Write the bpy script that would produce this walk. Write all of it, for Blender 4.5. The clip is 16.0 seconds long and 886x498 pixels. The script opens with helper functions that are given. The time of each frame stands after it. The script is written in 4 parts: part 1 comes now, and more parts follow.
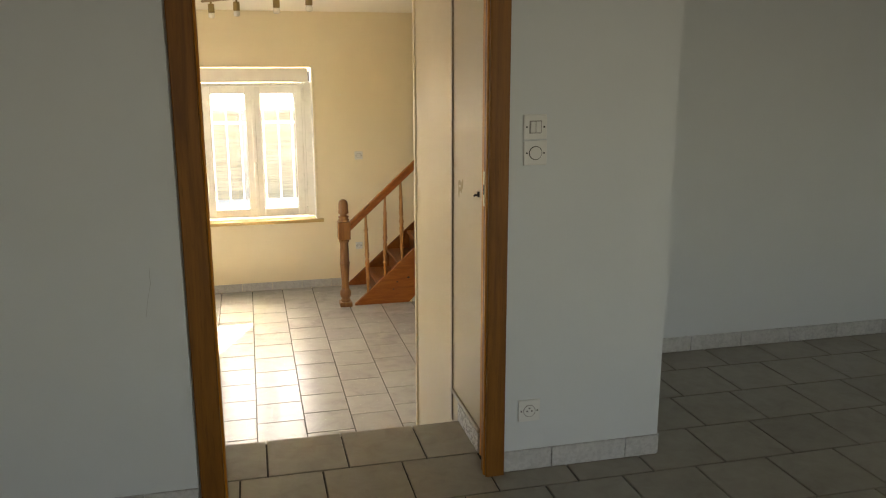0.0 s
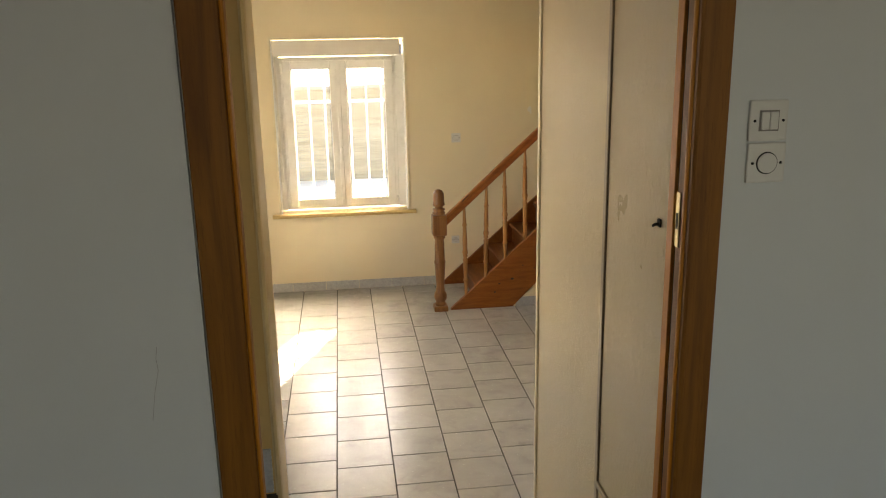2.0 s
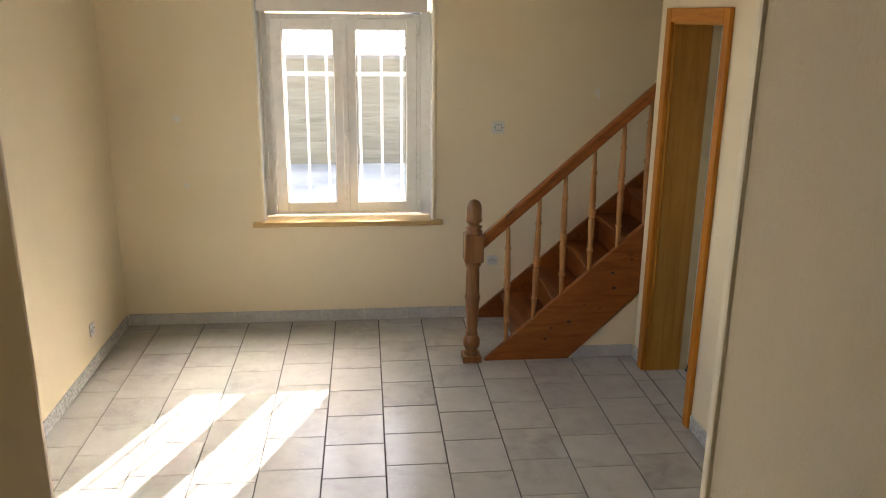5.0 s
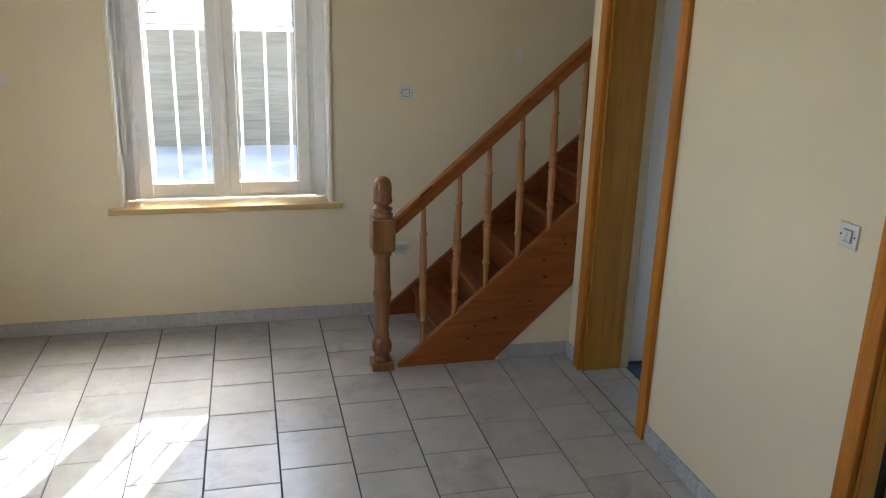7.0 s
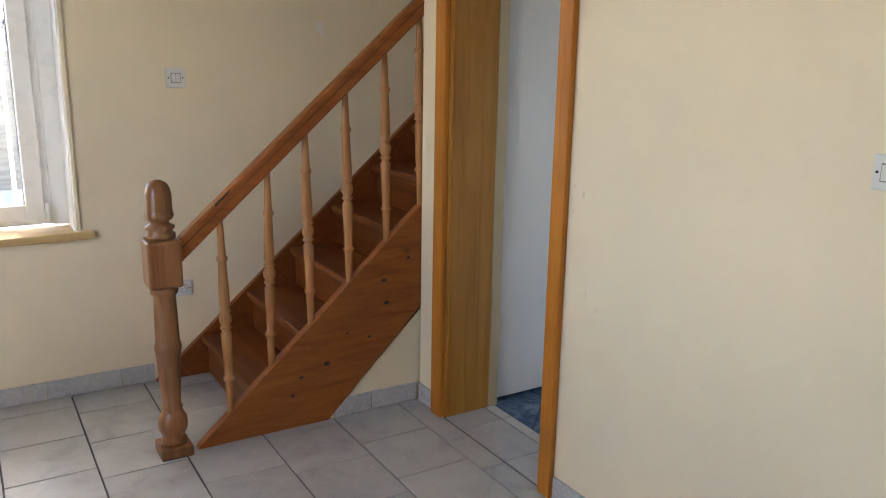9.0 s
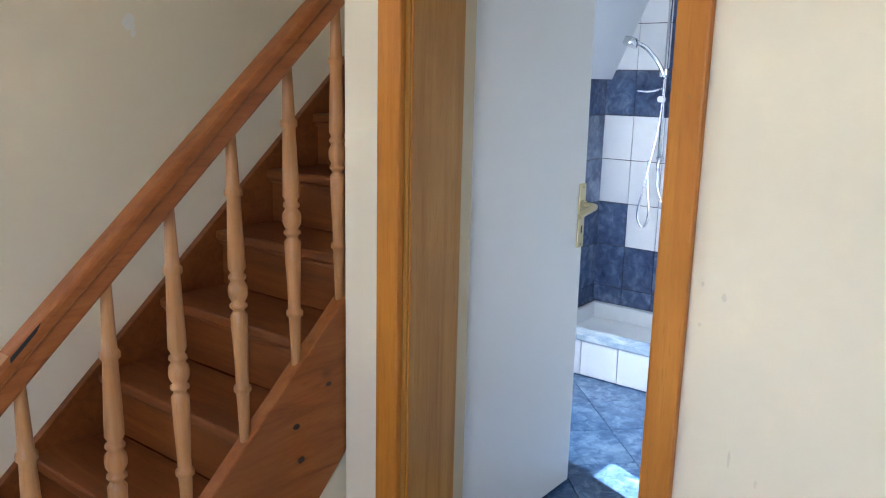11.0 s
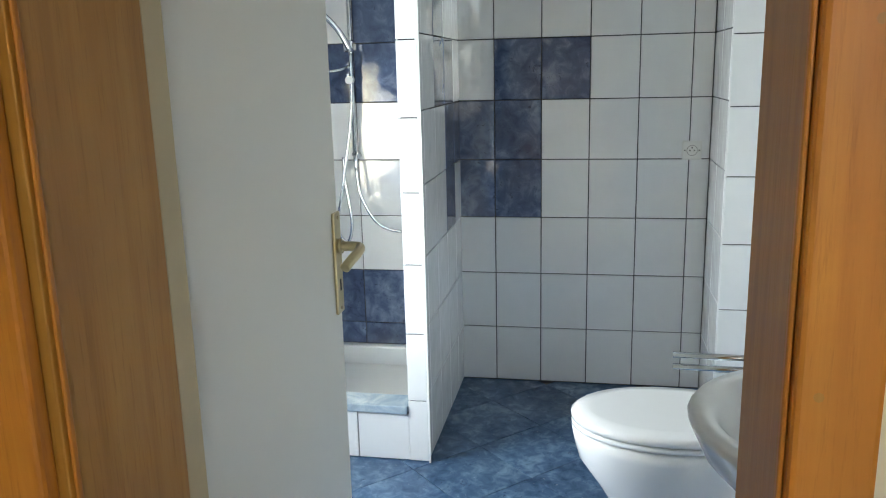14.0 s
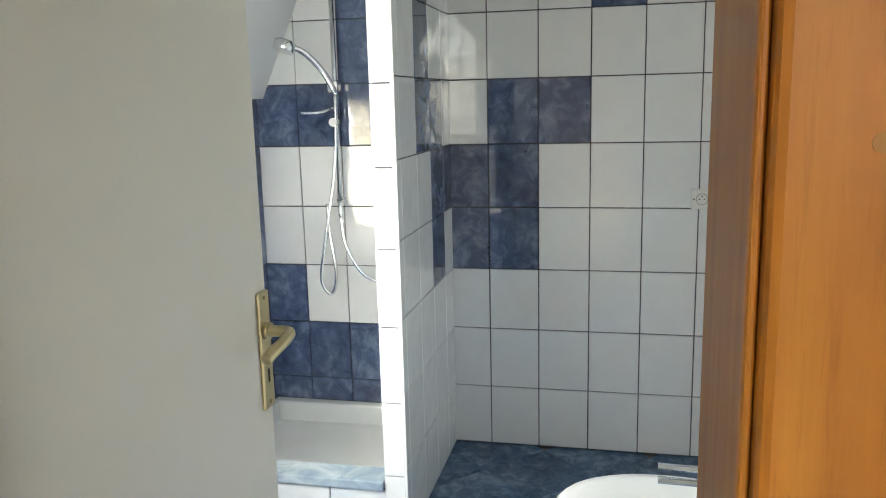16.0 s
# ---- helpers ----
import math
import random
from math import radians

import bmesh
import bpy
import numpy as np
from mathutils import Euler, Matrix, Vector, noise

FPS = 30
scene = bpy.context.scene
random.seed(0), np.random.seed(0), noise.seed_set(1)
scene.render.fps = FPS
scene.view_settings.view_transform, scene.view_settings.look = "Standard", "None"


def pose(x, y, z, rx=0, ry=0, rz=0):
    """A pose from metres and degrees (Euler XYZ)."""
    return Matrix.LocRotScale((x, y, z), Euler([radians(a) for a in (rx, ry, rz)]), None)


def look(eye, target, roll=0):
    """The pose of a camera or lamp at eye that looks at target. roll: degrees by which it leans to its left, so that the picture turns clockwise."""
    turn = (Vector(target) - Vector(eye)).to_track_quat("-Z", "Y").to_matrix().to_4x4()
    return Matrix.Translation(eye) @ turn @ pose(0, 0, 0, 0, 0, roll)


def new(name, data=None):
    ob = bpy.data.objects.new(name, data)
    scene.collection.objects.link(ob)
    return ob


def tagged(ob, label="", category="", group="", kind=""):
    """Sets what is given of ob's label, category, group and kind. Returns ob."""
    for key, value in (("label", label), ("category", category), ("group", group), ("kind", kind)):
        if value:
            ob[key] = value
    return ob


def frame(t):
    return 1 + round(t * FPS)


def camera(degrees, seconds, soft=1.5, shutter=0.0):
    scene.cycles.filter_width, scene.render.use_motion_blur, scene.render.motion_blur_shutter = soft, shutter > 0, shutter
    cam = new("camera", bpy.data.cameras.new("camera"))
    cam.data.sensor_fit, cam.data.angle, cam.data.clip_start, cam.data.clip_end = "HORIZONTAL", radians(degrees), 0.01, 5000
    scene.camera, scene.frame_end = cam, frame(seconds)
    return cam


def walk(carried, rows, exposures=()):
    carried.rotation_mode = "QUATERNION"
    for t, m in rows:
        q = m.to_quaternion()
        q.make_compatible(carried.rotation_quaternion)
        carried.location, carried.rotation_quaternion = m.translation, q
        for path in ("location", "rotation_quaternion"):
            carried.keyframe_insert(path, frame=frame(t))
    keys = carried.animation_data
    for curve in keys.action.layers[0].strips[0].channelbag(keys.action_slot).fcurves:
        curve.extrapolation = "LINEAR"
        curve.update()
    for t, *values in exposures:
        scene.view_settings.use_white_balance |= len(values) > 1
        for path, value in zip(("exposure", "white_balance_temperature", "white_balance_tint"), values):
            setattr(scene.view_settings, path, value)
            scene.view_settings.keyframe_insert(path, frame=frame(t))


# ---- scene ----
cam = camera(58.2, 16.0, 1.1)
PATH = [
    (0, (0.042, 0.653, 2.209), (0.502, 2.549, 1.767), -0.1),
    (0.5, (0.054, 0.848, 2.193), (0.4, 2.76, 1.72), 0.0),
    (1, (0.074, 1.08, 2.212), (0.338, 3.005, 1.737), -0.6),
    (1.5, (0.095, 1.379, 2.219), (0.333, 3.305, 1.734), -0.9),
    (2, (0.112, 1.662, 2.187), (0.349, 3.583, 1.682), -1.1),
    (2.5, (0.11, 1.958, 2.186), (0.326, 3.875, 1.659), -1.1),
    (3, (0.163, 2.287, 2.194), (0.367, 4.201, 1.65), -0.3),
    (3.5, (0.194, 2.611, 2.13), (0.414, 4.522, 1.583), 0.5),
    (4.1, (0.224, 2.951, 2.086), (0.422, 4.862, 1.532), 0.9),
    (6.3, (0.232, 3.951, 2.059), (0.435, 5.845, 1.448), -0.3),
    (6.5, (0.246, 4.009, 2.008), (0.507, 5.892, 1.387), -0.0),
    (7, (0.23, 4.176, 1.847), (0.693, 6.031, 1.257), 1.6),
    (7.5, (0.296, 4.363, 1.689), (0.968, 6.16, 1.122), 1.8),
    (8, (0.313, 4.553, 1.587), (1.105, 6.311, 1.054), 0.9),
    (8.2, (0.285, 4.65, 1.543), (1.1, 6.4, 1.022), 1.0),
    (10.4, (0.322, 6.115, 1.417), (1.69, 7.52, 1.026), 0.2),
    (10.5, (0.353, 6.179, 1.421), (1.73, 7.572, 1.02), 0.4),
    (11, (0.452, 6.499, 1.442), (1.997, 7.698, 1.024), 1.3),
    (11.5, (0.569, 6.744, 1.411), (2.26, 7.733, 1.01), 0.7),
    (12, (0.65, 6.961, 1.408), (2.439, 7.761, 1.011), -0.3),
    (12.3, (0.722, 7.095, 1.4), (2.57, 7.745, 0.998), -0.9),
    (12.5, (0.768, 7.152, 1.407), (2.629, 7.759, 0.995), -1.2),
    (13, (0.894, 7.264, 1.404), (2.771, 7.806, 0.973), -1.5),
    (13.5, (1.068, 7.295, 1.406), (2.977, 7.697, 0.968), -2.2),
    (14, (1.276, 7.24, 1.393), (3.192, 7.606, 0.954), -1.4),
    (14.5, (1.425, 7.212, 1.37), (3.338, 7.576, 0.912), -0.8),
    (15, (1.552, 7.207, 1.402), (3.461, 7.57, 0.932), -0.7),
    (15.5, (1.557, 7.185, 1.421), (3.475, 7.56, 0.999), -1.1),
    (16, (1.561, 7.142, 1.439), (3.479, 7.574, 1.07), -1.4),
]
EXPOSURES = [(0, 3.1, 8800, 15), (2.5, 2.8, 8800, 18), (4, 2.6, 8400, 22), (6.3, 2.15, 6000, 14), (8.2, 2.5, 6200, 18), (10.5, 3.3, 5700, 22), (11.5, 3.2, 5500, 16), (12, 3.1, 5500, 14), (13, 2.75, 5700, 14), (14.5, 2.8, 6900, 10), (15, 2.9, 7100, 8), (16, 3.0, 7100, 14)]
walk(cam, [(t, look(eye, target, roll)) for t, eye, target, roll in PATH], EXPOSURES)

# ---- light ----
SUN = Vector((0.465, 1.2, 0.81))
world = bpy.data.worlds.new("sky")
scene.world = world
world.use_nodes = True
wn = world.node_tree
sky = wn.nodes.new("ShaderNodeTexSky")
sky.sky_type = "NISHITA"
sky.sun_disc = False
sky.sun_elevation = math.asin(SUN.normalized().z)
sky.sun_rotation = math.atan2(SUN.x, SUN.y)
wn.links.new(sky.outputs[0], wn.nodes["Background"].inputs[0])
wn.nodes["Background"].inputs[1].default_value = 0.15
sun = new("sun", bpy.data.lights.new("sun", "SUN"))
sun.data.energy, sun.data.angle, sun.data.color = 5.0, radians(0.5), (1.0, 0.94, 0.84)
sun.matrix_world = look(SUN * 12, (0, 0, 0))


def opening_lamp(name, eye, target, sx, sy, watts, color=(0.86, 0.93, 1.0)):
    """The sky's light in an opening that the walk never looks through."""
    lamp = new(name, bpy.data.lights.new(name, "AREA"))
    lamp.data.shape, lamp.data.size, lamp.data.size_y = "RECTANGLE", sx, sy
    lamp.data.energy, lamp.data.color = watts, color
    lamp.matrix_world = look(eye, target)
    return lamp


opening_lamp("bath_window_lamp", (3.28, 8.80, 1.02), (3.28, 7.5, 0.9), 0.44, 0.78, 5.6, (0.83, 0.96, 0.98))
# added fill light for the lower room; no window is known on this side
opening_lamp("room_fill_lamp", (-1.6, 6.2, 1.6), (0, 6.2, 1.5), 1.3, 1.3, 2.2, (0.92, 0.96, 1.0))
# added greenish light so the kitchen does not stay dark
opening_lamp("kitchen_fill_lamp", (3.56, 5.2, 1.5), (2.4, 5.7, 0.8), 0.9, 0.9, 0.7, (0.82, 1.0, 0.88))
opening_lamp("upper_window_lamp", (1.4, -2.7, 2.1), (0.6, 3, 1.7), 1.5, 1.3, 3.7, (0.86, 0.94, 1.0))

# ---- materials ----


class Nodes:
    """Short hand for a node material with a Principled surface."""

    def __init__(self, name):
        self.mat = bpy.data.materials.new(name)
        self.mat.use_nodes = True
        self.tree = self.mat.node_tree
        self.bsdf = self.tree.nodes["Principled BSDF"]

    def node(self, kind, **sockets):
        n = self.tree.nodes.new(kind)
        for k, v in sockets.items():
            n.inputs[k.replace("_", " ")].default_value = v
        return n

    def link(self, a, b):
        self.tree.links.new(a, b)

    def place(self, scale=(1, 1, 1), local=False, shift=False):
        """World position in metres (or the object's own), stretched by scale; shift moves it piece by piece."""
        if local:
            src = self.tree.nodes.new("ShaderNodeTexCoord").outputs["Object"]
        else:
            src = self.tree.nodes.new("ShaderNodeNewGeometry").outputs["Position"]
        if shift:
            info = self.tree.nodes.new("ShaderNodeObjectInfo")
            mul = self.node("ShaderNodeVectorMath")
            mul.operation = "MULTIPLY_ADD"
            comb = self.tree.nodes.new("ShaderNodeCombineXYZ")
            for k in range(3):
                self.link(info.outputs["Random"], comb.inputs[k])
            self.link(comb.outputs[0], mul.inputs[0])
            mul.inputs[1].default_value = (37.0, 53.0, 71.0)
            self.link(src, mul.inputs[2])
            src = mul.outputs[0]
        m = self.node("ShaderNodeMapping", Scale=scale)
        self.link(src, m.inputs["Vector"])
        return m.outputs[0]

    def noise(self, vec, scale, detail=4.0, rough=0.55, warp=0.0):
        n = self.node("ShaderNodeTexNoise", Scale=scale, Detail=detail, Roughness=rough, Distortion=warp)
        self.link(vec, n.inputs["Vector"])
        return n.outputs[0]

    def ramp(self, fac, stops):
        r = self.tree.nodes.new("ShaderNodeValToRGB")
        while len(r.color_ramp.elements) < len(stops):
            r.color_ramp.elements.new(0.5)
        for e, (p, c) in zip(r.color_ramp.elements, stops):
            e.position, e.color = p, (*c, 1)
        self.link(fac, r.inputs[0])
        return r.outputs[0]

    def mix(self, a, b, fac, mode="MIX"):
        m = self.tree.nodes.new("ShaderNodeMix")
        m.data_type, m.blend_type = "RGBA", mode
        for sock, val in ((m.inputs[0], fac), (m.inputs[6], a), (m.inputs[7], b)):
            if isinstance(val, bpy.types.NodeSocket):
                self.link(val, sock)
            elif isinstance(val, tuple):
                sock.default_value = (*val, 1)
            else:
                sock.default_value = val
        return m.outputs[2]

    def rough(self, fac, lo, hi):
        m = self.node("ShaderNodeMapRange")
        self.link(fac, m.inputs[0])
        m.inputs[3].default_value, m.inputs[4].default_value = lo, hi
        self.link(m.outputs[0], self.bsdf.inputs["Roughness"])

    def bump(self, height, strength, dist, after=None):
        b = self.node("ShaderNodeBump", Strength=strength, Distance=dist)
        self.link(height, b.inputs["Height"])
        if after is not None:
            self.link(after, b.inputs["Normal"])
        self.link(b.outputs[0], self.bsdf.inputs["Normal"])
        return b.outputs[0]

    def colour(self, out):
        self.link(out, self.bsdf.inputs["Base Color"])


def scaled(c, k):
    return tuple(min(1.0, v * k) for v in c)


def plaster(name, col, rough=0.62, spread=0.05, relief=0.25):
    n = Nodes(name)
    p = n.place()
    big = n.noise(p, 1.3, 5)
    fine = n.noise(p, 90, 3)
    n.colour(n.ramp(big, [(0.25, scaled(col, 1 - spread)), (0.75, scaled(col, 1 + spread * 0.6))]))
    n.rough(n.noise(p, 7, 3), rough - 0.1, rough + 0.12)
    n.bump(fine, relief, 0.0012, n.bump(n.noise(p, 5, 3), 0.2, 0.006))
    return n.mat


def wallpaper(name, col):
    """Painted wallpaper with a rough trowelled relief that runs downwards."""
    n = Nodes(name)
    p = n.place((1, 1, 0.36))
    w = n.noise(p, 70, 6, 0.62, 1.0)
    ridge = n.ramp(w, [(0.42, (0, 0, 0)), (0.5, (1, 1, 1)), (0.6, (0.25, 0.25, 0.25))])
    n.colour(n.ramp(n.noise(n.place(), 2.2, 4), [(0.3, scaled(col, 0.93)), (0.7, col)]))
    n.rough(n.noise(n.place(), 5, 3), 0.24, 0.36)
    n.bump(ridge, 0.6, 0.0017, n.bump(n.noise(n.place(), 60, 4), 0.3, 0.001))
    return n.mat


def plain(name, col, rough=0.4, metal=0.0, spread=0.05, relief=0.08, coat=0.0):
    n = Nodes(name)
    p = n.place()
    n.colour(n.ramp(n.noise(p, 9, 4), [(0.3, scaled(col, 1 - spread)), (0.7, scaled(col, 1 + spread))]))
    n.rough(n.noise(p, 16, 4), max(0.03, rough - 0.08), rough + 0.1)
    n.bsdf.inputs["Metallic"].default_value = metal
    n.bsdf.inputs["Coat Weight"].default_value = coat
    n.bump(n.noise(p, 120, 2), relief, 0.0005)
    return n.mat


def wood(name, dark, mid, light, along="z", rough=0.46, coat=0.08, knots=0.0, shift=False):
    """Varnished wood, its grain along one axis, with darker pores and knots."""
    n = Nodes(name)
    thin, long = 9.0, 0.55
    scale = {"x": (long, thin, thin), "y": (thin, long, thin), "z": (thin, thin, long), "s": (1.2, thin, thin)}[along]
    p = n.place(scale, shift=shift)
    grain = n.noise(p, 2.6, 7, 0.6, 0.9)
    pores = n.noise(p, 22, 4, 0.7)
    col = n.ramp(grain, [(0.28, dark), (0.48, mid), (0.72, light)])
    col = n.mix(col, scaled(dark, 0.7), n.ramp(pores, [(0.55, (0, 0, 0)), (0.75, (0.55, 0.55, 0.55))]))
    patches = n.noise(n.place(), 3.5, 3)
    col = n.mix(col, scaled(mid, 0.78), n.ramp(patches, [(0.5, (0, 0, 0)), (0.8, (0.6, 0.6, 0.6))]))
    if knots:
        v = n.node("ShaderNodeTexVoronoi", Scale=knots)
        n.link(n.place((0.55, 1, 1)), v.inputs["Vector"])
        col = n.mix(col, scaled(dark, 0.28), n.ramp(v.outputs["Distance"], [(0.05, (1, 1, 1)), (0.11, (0, 0, 0))]))
    n.colour(col)
    n.rough(pores, rough - 0.1, rough + 0.14)
    n.bsdf.inputs["Coat Weight"].default_value = coat
    n.bsdf.inputs["Coat Roughness"].default_value = 0.22
    n.bsdf.inputs["Specular IOR Level"].default_value = 0.3
    n.bump(grain, 0.25, 0.0012, n.bump(pores, 0.3, 0.0006))
    return n.mat


def glazed(name, stops, grain=14.0, rough=(0.05, 0.12), wave=0.3, spread=0.08, fine=70.0, marks=None, wave_scale=7.0, ior=1.5):
    """Glazed ceramic: mottled colour, each piece a little other, the glaze slightly wavy."""
    n = Nodes(name)
    p = n.place(shift=True)
    m = n.mix(n.noise(p, grain, 6, 0.62, 0.6), n.noise(p, grain * 0.22, 3), 0.4)
    col = n.ramp(m, stops)
    if marks:
        col = n.mix(col, marks, n.ramp(n.noise(p, 34, 5, 0.6, 2.0), [(0.62, (0, 0, 0)), (0.7, (0.8, 0.8, 0.8))]))
    info = n.tree.nodes.new("ShaderNodeObjectInfo")
    tone = n.ramp(info.outputs["Random"], [(0.0, (1 - spread,) * 3), (1.0, (1.0,) * 3)])
    n.colour(n.mix(col, tone, 1.0, "MULTIPLY"))
    n.bsdf.inputs["IOR"].default_value = ior
    n.rough(n.noise(p, fine, 4), *rough)
    n.bump(n.noise(p, wave_scale, 2, 0.4), wave, 0.006, n.bump(n.noise(p, fine, 3), 0.06, 0.0006))
    return n.mat


def glass(name):
    n = Nodes(name)
    n.bsdf.inputs["Base Color"].default_value = (0.97, 0.99, 0.98, 1)
    n.bsdf.inputs["Roughness"].default_value = 0.0
    n.bsdf.inputs["Transmission Weight"].default_value = 1.0
    n.bsdf.inputs["IOR"].default_value = 1.45
    return n.mat


CREAM = plaster("cream_wall_paint", (0.80, 0.70, 0.50))
PALE = plaster("pale_wall_paint", (0.60, 0.635, 0.645))
# tan base colour carries the dim warm bounced light of the passage wall
TAN = plaster("warm_shaded_wall", (0.60, 0.38, 0.14))
CEIL = plaster("ceiling_paint", (0.84, 0.80, 0.70), 0.75)
PAPER = wallpaper("trowelled_wallpaper", (0.55, 0.462, 0.305))
TRIM = plain("cream_trim_paint", (0.78, 0.70, 0.52), 0.4)
WHITE = plain("white_lacquer", (0.82, 0.83, 0.82), 0.3, 0, 0.02)
LEAF = plaster("white_door_paint", (0.80, 0.77, 0.70), 0.42, 0.015, 0.1)
REBATE = plain("tan_rebate_paint", (0.52, 0.41, 0.23), 0.4)
PVC = plain("white_window_plastic", (0.87, 0.87, 0.84), 0.28, 0, 0.02)
SHUTTER = plain("shutter_box_white", (0.80, 0.78, 0.72), 0.4, 0, 0.03)
SWITCHW = plain("white_switch_plastic", (0.68, 0.68, 0.65), 0.3, 0, 0.03)
# near-black of small dark parts; in gaps and holes it paints their shade
DARK = plain("black_parts_and_gap_shade", (0.012, 0.011, 0.01), 0.8)
STEELGREY = plain("grey_metal_strip", (0.32, 0.34, 0.35), 0.35, 0.8)
BRASS = plain("worn_brass", (0.52, 0.44, 0.26), 0.32, 0.9, 0.12)
OLDBRASS = plain("dark_brass", (0.30, 0.22, 0.10), 0.35, 0.9, 0.1)
CHROME = plain("chrome", (0.72, 0.74, 0.76), 0.1, 1.0, 0.02)
PORCELAIN = plain("white_porcelain", (0.84, 0.85, 0.85), 0.08, 0, 0.01, 0.02, 0.4)
TRAYW = plain("enamelled_shower_tray", (0.66, 0.68, 0.68), 0.18, 0, 0.02)
GLASS = glass("window_glass")
GROUT = plaster("dark_grout", (0.045, 0.047, 0.055), 0.85, 0.15)
FGROUT = plaster("floor_grout", (0.04, 0.037, 0.034), 0.85, 0.15)
OAK = wood("honey_oak", (0.38, 0.125, 0.010), (0.50, 0.182, 0.017), (0.58, 0.238, 0.028), "z")
OAKY = wood("honey_oak_lying", (0.38, 0.125, 0.010), (0.50, 0.182, 0.017), (0.58, 0.238, 0.028), "y")
OAKX = wood("brown_oak_lying", (0.33, 0.138, 0.018), (0.41, 0.185, 0.027), (0.47, 0.235, 0.042), "x")
OAKD = wood("brown_oak", (0.33, 0.138, 0.018), (0.41, 0.185, 0.027), (0.47, 0.235, 0.042), "z")
# darker copy of the oak: the upper frame's shade is put into its colour
UPWOOD = wood("shaded_oak_frame", (0.13, 0.042, 0.004), (0.21, 0.075, 0.007), (0.27, 0.105, 0.011), "z", 0.5, 0.06)
UPWOODX = wood("shaded_oak_head", (0.13, 0.042, 0.004), (0.21, 0.075, 0.007), (0.27, 0.105, 0.011), "x", 0.5, 0.06)
PINE = wood("stained_pine", (0.18, 0.048, 0.008), (0.27, 0.080, 0.014), (0.345, 0.12, 0.025), "s", 0.46, 0.1, 5.5)
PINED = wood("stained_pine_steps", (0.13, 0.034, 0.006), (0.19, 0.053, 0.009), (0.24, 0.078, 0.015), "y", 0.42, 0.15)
TURNED = wood("turned_beech", (0.28, 0.113, 0.030), (0.37, 0.166, 0.051), (0.44, 0.220, 0.076), "z", 0.4, 0.2, 0, True)
NEWEL = wood("newel_beech", (0.16, 0.06, 0.018), (0.23, 0.095, 0.031), (0.31, 0.145, 0.052), "z", 0.3, 0.45)
SILLW = wood("sill_wood", (0.42, 0.27, 0.10), (0.52, 0.36, 0.15), (0.60, 0.44, 0.20), "x", 0.35, 0.3)
FTILE = glazed("grey_floor_tile", [(0.3, (0.35, 0.35, 0.345)), (0.47, (0.47, 0.47, 0.46)), (0.68, (0.54, 0.54, 0.53))],
               7, (0.17, 0.32), 0.1, 0.1, ior=1.8)
UTILE = glazed("beige_floor_tile", [(0.3, (0.25, 0.225, 0.185)), (0.5, (0.32, 0.295, 0.25)), (0.7, (0.37, 0.345, 0.30))],
               12, (0.25, 0.42), 0.1, 0.1)
SKIRT = glazed("grey_skirting_tile", [(0.3, (0.40, 0.40, 0.40)), (0.5, (0.50, 0.50, 0.495)), (0.7, (0.58, 0.58, 0.57))],
               22, (0.2, 0.35), 0.1, 0.08)
WTILE = glazed("white_wall_tile", [(0.3, (0.72, 0.735, 0.74)), (0.7, (0.79, 0.80, 0.80))], 6, (0.008, 0.02), 0.5, 0.03, wave_scale=11.0, ior=1.75)
BTILE = glazed("blue_wall_tile", [(0.34, (0.028, 0.045, 0.10)), (0.5, (0.075, 0.11, 0.20)), (0.66, (0.20, 0.26, 0.37))],
               17, (0.05, 0.1), 0.3, 0.15, 70, (0.012, 0.02, 0.05), 9.0, 1.65)
BFLOOR = glazed("blue_floor_tile", [(0.36, (0.022, 0.055, 0.12)), (0.5, (0.055, 0.115, 0.21)), (0.64, (0.15, 0.24, 0.35))],
                20, (0.16, 0.32), 0.12, 0.15, 70, (0.02, 0.04, 0.09))
MARBLE = glazed("blue_grey_marble", [(0.35, (0.14, 0.21, 0.29)), (0.5, (0.30, 0.38, 0.44)), (0.65, (0.55, 0.60, 0.62))],
                9, (0.1, 0.2), 0.05, 0.05)

# ---- building helpers ----
ORIGIN = {}


def cuboid(bm, x0, x1, y0, y1, z0, z1, bevel=0.0, segments=2):
    """Adds a box to bm, its edges rounded by bevel."""
    m = Matrix.Translation(((x0 + x1) / 2, (y0 + y1) / 2, (z0 + z1) / 2)) @ Matrix.Diagonal((x1 - x0, y1 - y0, z1 - z0, 1))
    made = bmesh.ops.create_cube(bm, size=1, matrix=m)["verts"]
    if bevel:
        edges = list({e for v in made for e in v.link_edges})
        bmesh.ops.bevel(bm, geom=edges, offset=bevel, segments=segments, affect="EDGES", profile=0.5)
    return bm


def block(*a, bevel=0.0, segments=2):
    return cuboid(bmesh.new(), *a, bevel=bevel, segments=segments)


def blocks(*boxes, bevel=0.0):
    bm = bmesh.new()
    for b in boxes:
        cuboid(bm, *b, bevel=bevel)
    return bm


